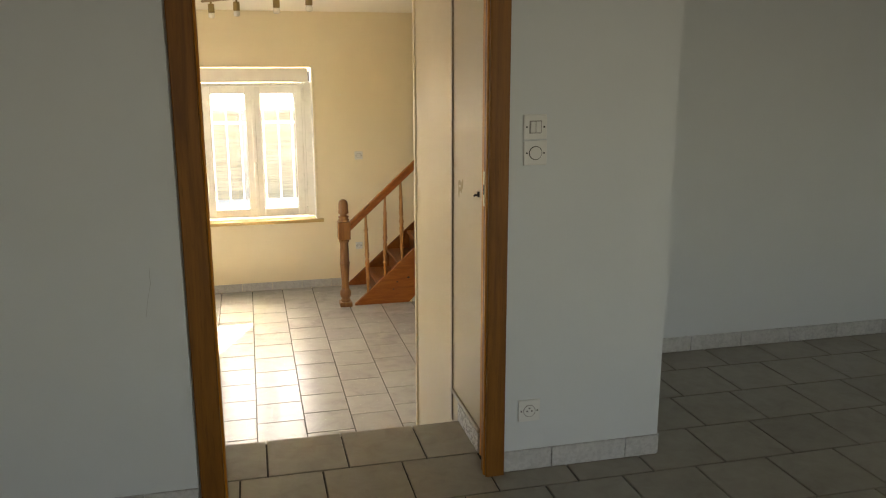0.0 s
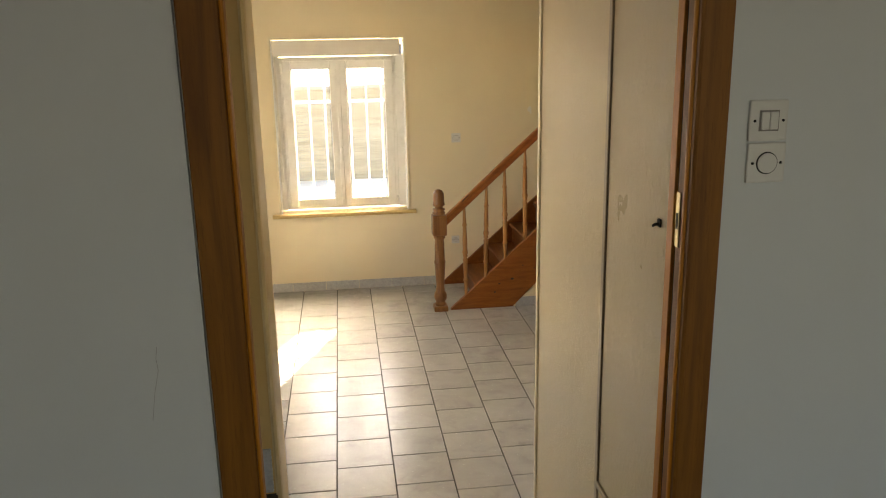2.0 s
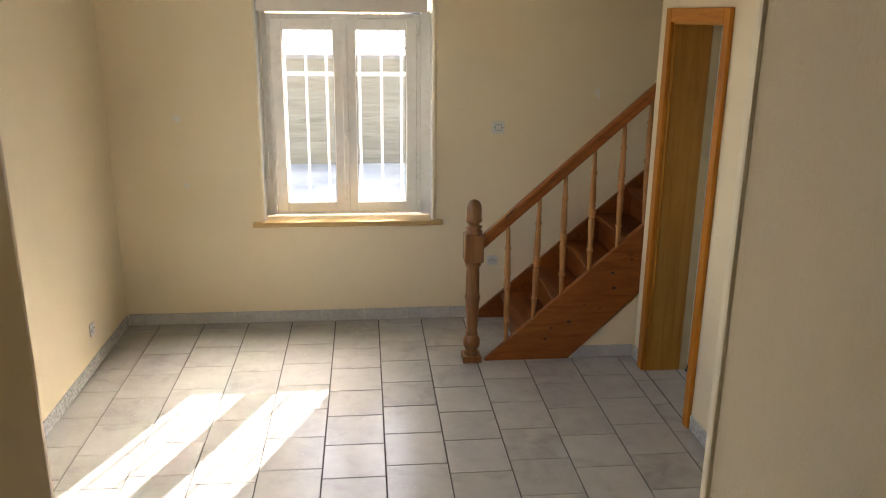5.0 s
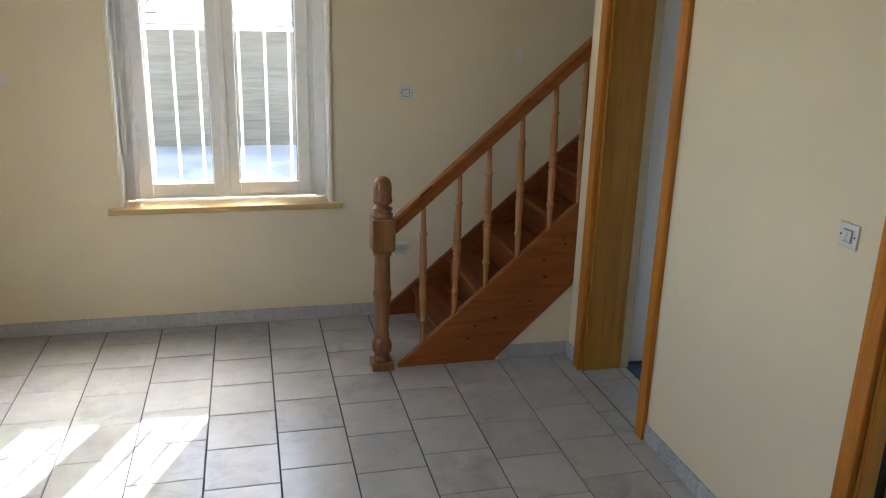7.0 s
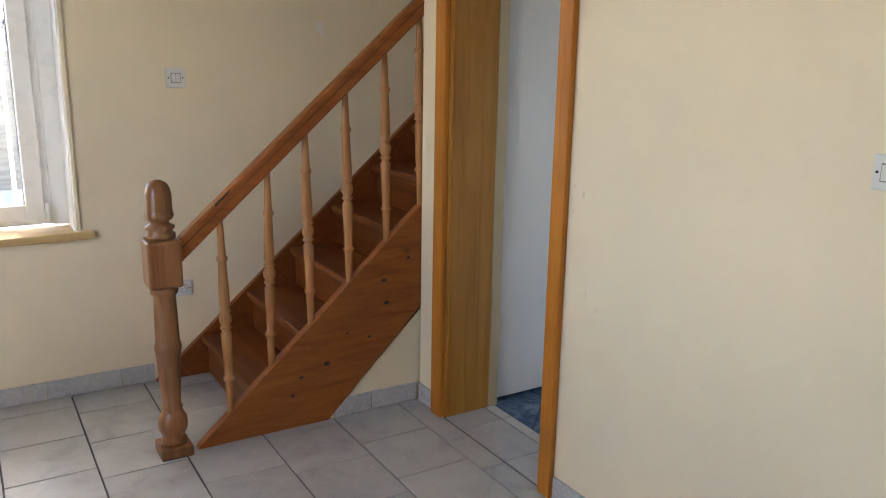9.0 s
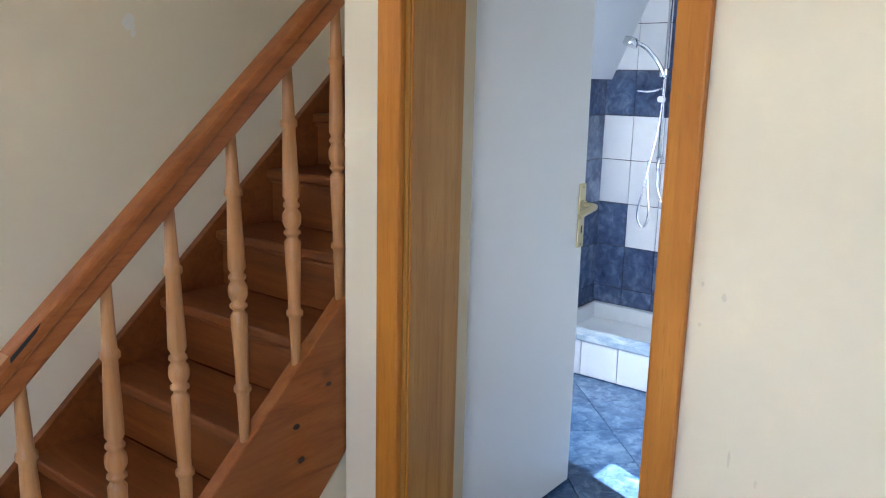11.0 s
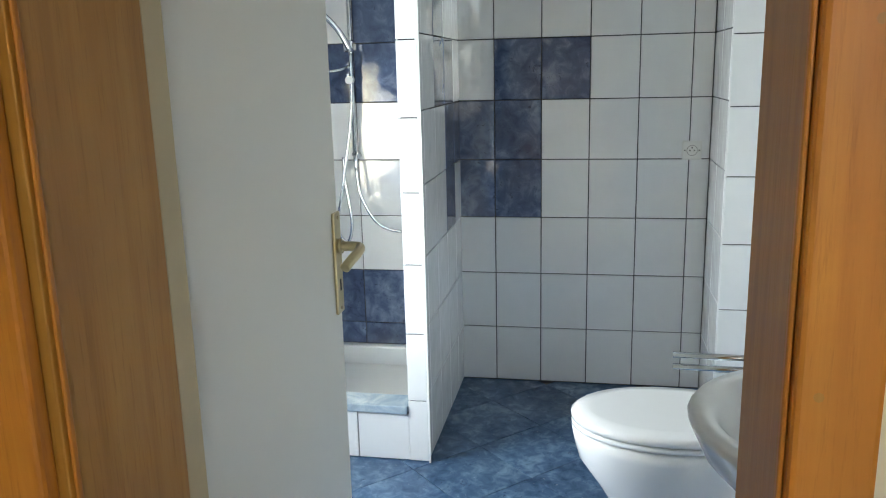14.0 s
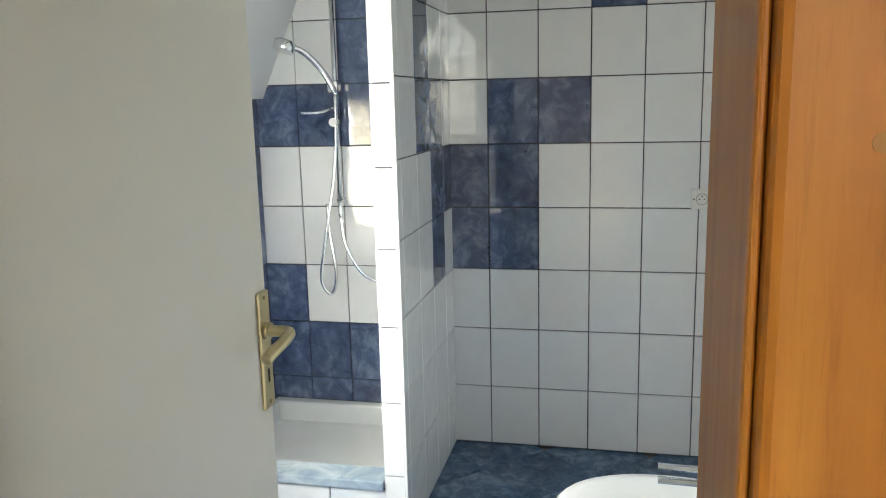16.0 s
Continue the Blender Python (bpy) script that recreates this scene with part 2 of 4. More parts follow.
def prism(outline, axis, a, b, bevel=0.0):
    """A slab from an outline of (u, v), pushed from a to b along an axis: 'y' takes (x, z), 'x' takes (y, z), 'z' takes (x, y)."""
    bm = bmesh.new()
    put = {"y": lambda u, v, w: (u, w, v), "x": lambda u, v, w: (w, u, v), "z": lambda u, v, w: (u, v, w)}[axis]
    lo = [bm.verts.new(put(u, v, a)) for u, v in outline]
    hi = [bm.verts.new(put(u, v, b)) for u, v in outline]
    bm.faces.new(lo), bm.faces.new(hi[::-1])
    for i in range(len(lo)):
        j = (i + 1) % len(lo)
        bm.faces.new((lo[i], hi[i], hi[j], lo[j]))
    bmesh.ops.recalc_face_normals(bm, faces=bm.faces)
    if bevel:
        bmesh.ops.bevel(bm, geom=list(bm.edges), offset=bevel, segments=2, affect="EDGES", profile=0.5)
    return bm


def lathe(profile, base, sides=28, bm=None, squash=(1, 1)):
    """Turns a profile of (radius, height) about a vertical axis through base."""
    bm = bm or bmesh.new()
    rings = []
    for r, z in profile:
        rings.append([bm.verts.new((base[0] + squash[0] * r * math.cos(2 * math.pi * i / sides),
                                    base[1] + squash[1] * r * math.sin(2 * math.pi * i / sides), base[2] + z)) for i in range(sides)])
    for p, q in zip(rings, rings[1:]):
        for i in range(sides):
            j = (i + 1) % sides
            bm.faces.new((p[i], p[j], q[j], q[i])).smooth = True
    bm.faces.new(rings[0][::-1]), bm.faces.new(rings[-1])
    return bm


def tube(points, radius, sides=10, bm=None):
    """A round bar along points."""
    bm = bm or bmesh.new()
    pts = [Vector(p) for p in points]
    rings = []
    for i, p in enumerate(pts):
        way = (pts[min(i + 1, len(pts) - 1)] - pts[max(i - 1, 0)]).normalized()
        side = way.orthogonal().normalized() if i == 0 else (side - way * side.dot(way)).normalized()
        up = way.cross(side)
        rings.append([bm.verts.new(p + radius * (math.cos(2 * math.pi * k / sides) * side + math.sin(2 * math.pi * k / sides) * up))
                      for k in range(sides)])
    for a, b in zip(rings, rings[1:]):
        for k in range(sides):
            j = (k + 1) % sides
            bm.faces.new((a[k], a[j], b[j], b[k])).smooth = True
    bm.faces.new(rings[0][::-1]), bm.faces.new(rings[-1])
    bmesh.ops.recalc_face_normals(bm, faces=bm.faces)
    return bm


def curve_points(knots, steps=10):
    """A smooth line through knots."""
    p = [Vector(k) for k in knots]
    p = [2 * p[0] - p[1]] + p + [2 * p[-1] - p[-2]]
    out = []
    for i in range(1, len(p) - 2):
        for s in range(steps):
            t = s / steps
            out.append(0.5 * (2 * p[i] + (p[i + 1] - p[i - 1]) * t + (2 * p[i - 1] - 5 * p[i] + 4 * p[i + 1] - p[i + 2]) * t * t
                              + (3 * p[i] - p[i - 1] - 3 * p[i + 1] + p[i + 2]) * t ** 3))
    return out + [p[-2]]


def mesh_of(name, bm, material, shift=None):
    me = bpy.data.meshes.new(name)
    if shift is not None:
        bmesh.ops.translate(bm, verts=bm.verts, vec=-shift)
    bm.to_mesh(me)
    bm.free()
    me.materials.append(material)
    return me


def part(name, bm, material, parent, label=""):
    """One mesh under a thing or a part; bm is in world metres."""
    at = ORIGIN.get(parent.name, Vector())
    ob = new(name, mesh_of(name, bm, material, at))
    ob.parent = parent
    ORIGIN[ob.name] = at
    if label:
        ob["label"] = label
    return ob


def thing(name, base, label, category, group="", kind=""):
    ob = new(name)
    ob.empty_display_size = 0.1
    ob.location = base
    ORIGIN[ob.name] = Vector(base)
    return tagged(ob, label, category, group, kind)


def structure(name, bm, material, label, category=""):
    ob = new(name, mesh_of(name, bm, material))
    return tagged(ob, label, category or name.split("_")[0], kind="structure")


PIECES = {}


def tile_mesh(w, h, d, material, edge=0.0016):
    """A flat piece w by h, d thick, with a worn edge, its back in the plane z = 0."""
    key = (round(w, 3), round(h, 3), d, material.name)
    if key not in PIECES:
        v = []
        for inset, z in ((0, 0), (0, d - edge), (edge, d)):
            a, b = w / 2 - inset, h / 2 - inset
            v += [(-a, -b, z), (a, -b, z), (a, b, z), (-a, b, z)]
        f = [(8, 9, 10, 11)]
        for lo in (0, 4):
            f += [(lo + i, lo + (i + 1) % 4, lo + 4 + (i + 1) % 4, lo + 4 + i) for i in range(4)]
        me = bpy.data.meshes.new("tile")
        me.from_pydata(v, [], f)
        me.materials.append(material)
        PIECES[key] = me
    return PIECES[key]


def piece(name, parent, m, u0, u1, v0, v1, d, material, joint=0.004, tilt=0.0):
    """One tile between u0 and u1, v0 and v1 of the plane m."""
    w, h = u1 - u0 - joint, v1 - v0 - joint
    if w < 0.008 or h < 0.008:
        return None
    ob = new(name, tile_mesh(w, h, d, material))
    ob.parent = parent
    ob.matrix_local = m @ pose((u0 + u1) / 2, (v0 + v1) / 2, 0, random.uniform(-tilt, tilt), random.uniform(-tilt, tilt), 0)
    return ob


def plane(origin, u, v):
    """The frame of a surface: its corner and the ways that u and v run."""
    u, v = Vector(u), Vector(v)
    n = u.cross(v)
    return Matrix(((u.x, v.x, n.x, origin[0]), (u.y, v.y, n.y, origin[1]), (u.z, v.z, n.z, origin[2]), (0, 0, 0, 1)))


# ---- the shell ----
UP = 0.746            # level of the upper floor above the lower room
XE = 1.90             # face of the wall with the two doors
YN = 8.72             # face of the window wall
H = 2.75              # ceiling of the lower room

structure("floor_lower", block(-1.62, 2.16, 4.39, 9.0, -0.12, -0.007), FGROUT, "grey ceramic tiled floor of the lower room", "floor")
structure("floor_upper", blocks((-3.2, 5.2, 1.6, 3.25, 0.5, UP - 0.007), (-0.16, 0.9, 3.25, 3.68, 0.5, UP - 0.007), (-1.42, -0.16, 3.25, 4.08, 0.3, UP - 0.007), (1.52, 5.2, 3.25, 4.24, 0.5, UP - 0.007)),
          FGROUT, "beige ceramic tiled floor of the upper room", "floor")
structure("floor_upper_rear", block(-3.2, 5.2, -2.6, 1.6, 0.5, UP - 0.001), UTILE, "beige tiled floor of the upper room", "floor")
structure("floor_bathroom", block(2.16, 4.9, 6.4, 8.7, -0.12, -0.008), GROUT, "blue diagonally tiled bathroom floor", "floor")
structure("ceiling_lower", blocks((-1.62, 1.92, 4.1, 9.02, H, H + 0.2), (-1.62, 1.2, 3.45, 4.1, H + 0.1, H + 0.3)), CEIL, "cream painted plaster ceiling", "ceiling")
structure("ceiling_upper", block(-3.2, 5.2, -2.6, 4.43, 3.3, 3.5), CEIL, "painted ceiling of the upper room", "ceiling")
structure("ceiling_stairwell", block(1.92, 3.1, 7.85, 9.02, 3.9, 4.0), CEIL, "plain ceiling above the stairs", "ceiling")
structure("ceiling_bathroom", block(2.1, 4.9, 6.4, 8.8, 2.5, 2.6), CEIL, "plain bathroom ceiling", "ceiling")
# window wall with its opening
WX0, WX1, WZ0, WZ1 = -0.462, 0.682, 0.70, 2.235
structure("wall_north", blocks((-1.62, WX0, YN, 9.02, -0.1, H + 0.2), (WX1, 3.02, YN, 9.02, -0.1, 4.0), (WX0, WX1, YN, 9.02, -0.1, WZ0), (WX0, WX1, YN, 9.02, WZ1, H + 0.2)),
          CREAM, "cream painted window wall with small marks", "wall")
# the opening is made up, out of view, to let the fill light in
structure("wall_west", blocks((-1.62, -1.42, 4.08, 5.5, -0.1, H), (-1.62, -1.42, 6.9, YN, -0.1, H), (-1.62, -1.42, 5.5, 6.9, -0.1, 0.9), (-1.62, -1.42, 5.5, 6.9, 2.3, H)), CREAM, "cream painted side wall with an opening added for fill light", "wall")
structure("wall_south", block(-1.42, -0.165, 4.08, 4.285, -0.1, H + 0.1), TAN, "wall beside the passage, its warm shade put into the colour", "wall")
structure("wall_landing_end", block(-1.62, -1.42, 3.345, 4.08, -0.1, H + 0.1), CREAM, "plain wall at the end of the landing", "wall")
# cream trim tinted tan, the same warm light put into its colour
structure("trim_passage_corner", prism([(-0.1645, 4.072), (-0.156, 4.068), (-0.147, 4.075), (-0.144, 4.09), (-0.144, 4.27), (-0.149, 4.288), (-0.1645, 4.294)], "z", -0.05, H), plain("cream_trim_warm_tone", (0.66, 0.50, 0.27), 0.35),
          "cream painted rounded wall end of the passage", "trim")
structure("wall_passage_east", blocks((0.888, 1.12, 3.815, 4.75, -0.1, H + 0.1), (0.852, 1.12, 3.386, 3.815, 0.5, H + 0.1)), PAPER, "cream wall with trowelled wallpaper relief", "wall")
structure("trim_wallpaper_seam", blocks((0.846, 0.889, 3.808, 3.834, UP - 0.05, H), (0.842, 0.853, 3.387, 3.806, UP + 0.085, UP + 0.105), bevel=0.004), plain("seam_strip", (0.34, 0.28, 0.21), 0.3), "cream edging strip of the wallpaper", "trim")
structure("trim_passage_edge", block(0.879, 0.905, 4.728, 4.757, 0, H, bevel=0.008), TRIM, "cream painted wall corner bead", "trim")
structure("wall_return", block(1.12, XE, 4.55, 4.75, -0.1, H), CREAM, "cream painted return wall", "wall")
# dividing wall of the upper room, sliding door opening x -0.10 to 0.83
HEAD = UP + 2.06
structure("wall_dividing", blocks((-3.2, -0.186, 3.23, 3.246, 0.5, 3.3), (-3.2, -0.76, 3.246, 3.30, 0.5, 3.3), (-3.2, -0.21, 3.30, 3.45, 0.5, 3.3), (0.846, 1.52, 3.23, 3.272, 0.5, 3.3),
                                  (0.92, 1.52, 3.272, 3.386, 0.5, 3.3), (-0.186, 0.846, 3.23, 3.45, HEAD, 3.3), (-0.21, -0.186, 3.30, 3.45, HEAD, 3.3), (1.32, 1.52, 3.345, 4.43, 0.5, 3.3)),
          PALE, "pale grey painted wall with the sliding door opening", "wall")
structure("wall_recess", block(1.52, 5.2, 4.24, 4.43, 0.5, 3.3), PALE, "pale painted wall at the back of the recess", "wall")
structure("wall_upper_west", block(-3.4, -3.2, -2.6, 3.45, 0.5, 3.3), PALE, "plain wall closing the upper room", "wall")
structure("wall_upper_east", block(5.2, 5.4, -2.6, 4.43, 0.5, 3.3), PALE, "plain wall closing the upper room", "wall")
structure("wall_upper_south", blocks((-3.4, 0.6, -2.8, -2.6, 0.5, 3.3), (2.2, 5.4, -2.8, -2.6, 0.5, 3.3), (0.6, 2.2, -2.8, -2.6, 0.5, 1.4), (0.6, 2.2, -2.8, -2.6, 2.8, 3.3)),
          PALE, "plain wall with a window opening closing the upper room", "wall")
# wall with the kitchen door and the bathroom door
D2A, D2B = 4.98, 5.85
BDA, BDB = 7.083, 7.755
structure("wall_east", blocks((XE, 2.14, 4.55, D2A, -0.1, H + 0.2), (XE, 2.056, D2B, BDA, -0.1, H + 0.2), (2.056, 2.14, D2B + 0.06, BDA - 0.04, -0.1, H + 0.2), (XE, 2.14, BDB, 7.945, -0.1, 4.0),
                              (XE, 2.14, D2A, D2B, 2.06, H + 0.2), (XE, 2.14, BDA, BDB, 2.06, H + 0.2)), CREAM, "cream painted wall with two wooden door frames", "wall")
structure("wall_stairwell", blocks((2.14, 3.02, 7.86, 7.945, -0.1, 4.0), (2.994, 3.02, 7.945, YN, -0.1, 4.0), (1.92, 2.0, 7.945, YN, H, 4.0)), CREAM, "cream painted stairwell wall", "wall")
structure("wall_under_stairs", prism([(1.476, -0.05), (2.4, -0.05), (2.4, 0.88), (1.476, 0.0)], "y", 7.962, 7.99), CREAM, "cream painted panel under the stairs", "wall")
# kitchen behind the ajar door
# the opening in the far wall is added for the kitchen's lamp
structure("wall_kitchen", blocks((2.14, 3.6, 6.3, 6.4, -0.1, 2.5), (3.5, 3.6, 4.4, 4.7, -0.1, 2.5), (3.5, 3.6, 5.7, 6.3, -0.1, 2.5), (3.5, 3.6, 4.7, 5.7, -0.1, 1.0), (3.5, 3.6, 4.7, 5.7, 2.0, 2.5), (2.14, 3.6, 4.4, 4.5, -0.1, 2.5)), PALE, "pale wall of the room behind the open door", "wall")
structure("floor_kitchen", block(2.14, 3.6, 4.4, 6.4, -0.12, 0), FTILE, "tiled floor of the room behind the open door", "floor")
structure("ceiling_kitchen", block(2.14, 3.6, 4.4, 6.4, 2.5, 2.6), CEIL, "ceiling of the room behind the open door", "ceiling")
# bathroom shell (tiles lie on it)
BX = 4.70
structure("wall_bathroom_east", block(BX, 4.9, 6.4, 8.8, -0.1, 2.5), GROUT, "tiled bathroom wall with dark joints", "wall")
structure("wall_bathroom_south", block(2.14, BX, 6.42, 6.60, -0.1, 2.5), GROUT, "white tiled bathroom wall", "wall")
structure("wall_bathroom_duct", block(4.298, BX, 6.60, 6.760, -0.1, 2.5), GROUT, "white tiled pipe casing in the bathroom corner", "wall")
structure("wall_bathroom_north", blocks((3.54, BX, 8.635, 8.8, -0.1, 2.5), (3.02, 3.54, 8.635, 8.8, -0.1, 0.62), (3.02, 3.54, 8.635, 8.8, 1.44, 2.5)), GROUT, "tiled wall at the end of the shower", "wall")
structure("wall_bathroom_slope", prism([(8.64, 1.46), (8.64, 2.5), (8.13, 2.5), (8.60, 1.46)], "x", 3.02, BX), plaster("slope_grey", (0.58, 0.60, 0.62), 0.5), "pale grey sloping soffit above the shower", "wall")
structure("wall_shower_partition", block(3.885, BX, 7.814, 7.872, -0.1, 2.5), GROUT, "slim white tiled shower partition", "wall")

# ---- outside ----
structure("ground", blocks((-60, 60, 9.02, 140, -0.4, -0.06)), plaster("pale_gravel", (0.80, 0.77, 0.71), 0.9, 0.35, 1.0), "pale gravel yard in the sun", "ground")


def fence():
    base = (0, 15.2, -0.06)
    f = thing("fence", base, "weathered grey board fence behind the yard", "fence")
    post = plain("fence_post_concrete", (0.30, 0.29, 0.27), 0.85, 0, 0.15, 0.5)
    board = wood("weathered_board", (0.20, 0.19, 0.15), (0.27, 0.255, 0.21), (0.35, 0.33, 0.28), "x", 0.8, 0)
    for k in range(7):
        x = -4.8 + 1.6 * k
        part("post", block(x - 0.06, x + 0.06, 15.14, 15.28, -0.06, 1.5, bevel=0.01), post, f)
        for j in range(9):
            z = -0.06 + 0.168 * j
            if k < 6:
                part("board", block(x + 0.05, x + 1.55, 15.19 - 0.012 * (j % 2), 15.225, z, z + 0.17, bevel=0.004), board, f)
    part("capping", block(-4.9, 4.9, 15.13, 15.29, 1.455, 1.515, bevel=0.008), post, f, "pale concrete capping")


fence()


def shed():
    s = thing("shed", (5.5, 24, -0.06), "dark low building beyond the fence", "building")
    part("wall", block(1.5, 9.5, 23, 27, -0.06, 2.0), plaster("shed_wall", (0.10, 0.11, 0.13), 0.8), s)
    part("roof", prism([(1.2, 1.95), (9.8, 1.95), (9.6, 2.15), (1.4, 2.15)], "y", 22.7, 27.3), plaster("shed_roof", (0.06, 0.065, 0.075), 0.8), s)


shed()


def bare_tree(x, y, height, seed):
    rnd = random.Random(seed)
    t = thing("tree", (x, y, -0.06), "leafless tree with thin grey branches", "tree", "bare trees")
    bark = plaster("bark", (0.12, 0.10, 0.085), 0.9, 0.3, 0.8)
    part("trunk", tube([(x, y, -0.06), (x + 0.05, y, height * 0.3), (x - 0.04, y, height * 0.6), (x, y, height)], 0.05, 8), bark, t)
    bm = bmesh.new()
    for _ in range(26):
        z = rnd.uniform(0.9, height)
        a, r = rnd.uniform(0, 6.28), rnd.uniform(0.5, 1.3)
        p = Vector((x, y, z))
        q = p + Vector((r * math.cos(a), r * math.sin(a) * 0.6, rnd.uniform(0.1, 0.8)))
        mid = (p + q) / 2 + Vector((rnd.uniform(-0.15, 0.15), 0, rnd.uniform(-0.1, 0.15)))
        tube([p, mid, q], 0.012, 5, bm)
        for _ in range(3):
            e = q + Vector((rnd.uniform(-0.5, 0.5), rnd.uniform(-0.3, 0.3), rnd.uniform(-0.05, 0.5)))
            tube([mid, (mid + e) / 2 + Vector((0, 0, 0.06)), e], 0.006, 4, bm)
    part("crown", bm, bark, t, "bare twigs")


bare_tree(-1.4, 17.5, 3.4, 3)
bare_tree(1.6, 17.0, 3.1, 8)
bare_tree(3.4, 18.5, 3.6, 12)

# ---- window ----
win = tagged(thing("window_1", (0.1, 8.86, 0.72), "white plastic casement window with two sashes, closed", "window"), kind="structure")
FX0, FX1, FZ0, FZ1, FY = -0.405, 0.605, 0.735, 2.075, 8.86


def ring(x0, x1, z0, z1, y0, y1, wx, wz, bevel=0.005):
    """A rectangular frame in the window's plane."""
    return blocks((x0, x0 + wx, y0, y1, z0, z1), (x1 - wx, x1, y0, y1, z0, z1), (x0 + wx, x1 - wx, y0, y1, z0, z0 + wz), (x0 + wx, x1 - wx, y0, y1, z1 - wz, z1), bevel=bevel)


part("window_frame", ring(FX0, FX1, FZ0, FZ1, FY, FY + 0.07, 0.035, 0.03), PVC, win)
for name, sx0, sx1 in (("sash", FX0 + 0.028, 0.098), ("sash", 0.102, FX1 - 0.028)):
    sash = part(name, ring(sx0, sx1, FZ0 + 0.022, FZ1 - 0.03, FY - 0.022, FY + 0.045, 0.072, 0.07, 0.006), PVC, win)
    g = part("pane", block(sx0 + 0.06, sx1 - 0.06, FY + 0.012, FY + 0.018, FZ0 + 0.08, FZ1 - 0.09), GLASS, sash)
    g.visible_shadow = False
    part("gasket", ring(sx0 + 0.070, sx1 - 0.070, FZ0 + 0.090, FZ1 - 0.098, FY + 0.001, FY + 0.022, 0.006, 0.006, 0), plain("grey_gasket", (0.2, 0.2, 0.2), 0.7), sash)
part("meeting_strip", block(0.082, 0.118, FY - 0.034, FY - 0.0225, FZ0 + 0.022, FZ1 - 0.03, bevel=0.004), PVC, win)
hd = part("handle", blocks((0.088, 0.112, FY - 0.045, FY - 0.0345, 1.22, 1.30), (0.092, 0.108, FY - 0.075, FY - 0.0455, 1.275, 1.292), (0.091, 0.109, FY - 0.082, FY - 0.066, 1.17, 1.295), bevel=0.004), PVC, win, "white window handle")
for hx in (FX0 + 0.018, FX1 - 0.018):
    for hz in (0.79, 1.98):
        part("hinge", lathe([(0.009, 0), (0.009, 0.08)], (hx, FY - 0.026, hz - 0.04), 10), PVC, win)
part("shutter_box", block(WX0 + 0.02, WX1 - 0.045, 8.70, 8.95, 2.085, WZ1 - 0.015, bevel=0.006), SHUTTER, win, "cream-white roller shutter box")
part("outer_sill", block(WX0, WX1, 8.935, 9.10, 0.66, 0.715, bevel=0.006), plaster("stone_sill", (0.42, 0.41, 0.38), 0.8), win)
part("reveal_lining", blocks((WX0, WX0 + 0.012, YN + 0.003, FY + 0.06, WZ0 + 0.02, WZ1), (WX1 - 0.012, WX1, YN + 0.003, FY + 0.06, WZ0 + 0.02, WZ1), (WX0 + 0.012, WX1 - 0.012, YN + 0.003, FY + 0.06, WZ1 - 0.012, WZ1)), WHITE, win, "white painted reveal")
part("filler_board", blocks((WX0 + 0.0125, FX0, FY + 0.005, FY + 0.06, 0.73, 2.085), (FX1, WX1 - 0.0125, FY + 0.005, FY + 0.06, 0.73, 2.085)), PVC, win)
part("corner_bead", blocks((WX0 - 0.012, WX0 + 0.006, YN - 0.012, YN - 0.001, WZ0 + 0.02, WZ1 + 0.012), (WX1 - 0.006, WX1 + 0.012, YN - 0.012, YN - 0.001, WZ0 + 0.02, WZ1 + 0.012), (WX0 + 0.006, WX1 - 0.006, YN - 0.012, YN - 0.001, WZ1 - 0.006, WZ1 + 0.012), bevel=0.003), TRIM, win)
part("window_sill", block(-0.535, 0.745, 8.685, FY + 0.01, 0.688, 0.722, bevel=0.006), SILLW, win, "varnished pale wooden window sill")
part("shutter_strap", blocks((WX0 + 0.022, WX0 + 0.036, 8.80, 8.806, 1.05, 2.08), (WX0 + 0.016, WX0 + 0.042, 8.79, 8.815, 1.0, 1.17), bevel=0.002), SHUTTER, win)

grille = thing("window_grille", (0.1, 9.05, 0.75), "white painted metal bars outside the window", "grille")
for bx in (-0.31, -0.168, -0.03, 0.196, 0.345, 0.482):
    part("bar", tube([(bx, 9.045, 0.712), (bx, 9.045, 2.236)], 0.0085, 8), WHITE, grille)
part("cross_rail", block(WX0 + 0.01, WX1 - 0.01, 9.03, 9.06, 1.665, 1.69, bevel=0.003), WHITE, grille)

# ---- sliding door frame of the upper room ----
fr = tagged(thing("door_1", (0.36, 3.23, UP), "brown varnished door frame with a sliding door in its pocket", "door"), kind="structure")
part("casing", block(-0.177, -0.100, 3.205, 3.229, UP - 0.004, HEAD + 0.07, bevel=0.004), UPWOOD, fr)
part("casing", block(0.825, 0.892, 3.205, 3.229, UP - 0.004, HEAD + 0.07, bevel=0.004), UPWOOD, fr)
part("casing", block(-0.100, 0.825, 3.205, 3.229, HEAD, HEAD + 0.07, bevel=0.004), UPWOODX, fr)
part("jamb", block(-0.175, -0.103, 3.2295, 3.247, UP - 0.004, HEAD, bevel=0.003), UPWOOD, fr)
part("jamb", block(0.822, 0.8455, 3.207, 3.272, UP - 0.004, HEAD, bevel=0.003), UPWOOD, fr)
part("stop_bead", block(-0.0995, -0.091, 3.21, 3.247, UP - 0.003, HEAD - 0.003, bevel=0.004), OAK, fr)
part("stop_bead", block(0.8165, 0.830, 3.222, 3.236, UP - 0.003, HEAD - 0.003, bevel=0.004), OAK, fr)
leaf = part("sliding_leaf", block(-0.75, -0.101, 3.2485, 3.287, UP + 0.008, HEAD - 0.01, bevel=0.003), WHITE, fr, "white sliding door leaf pushed into the wall")
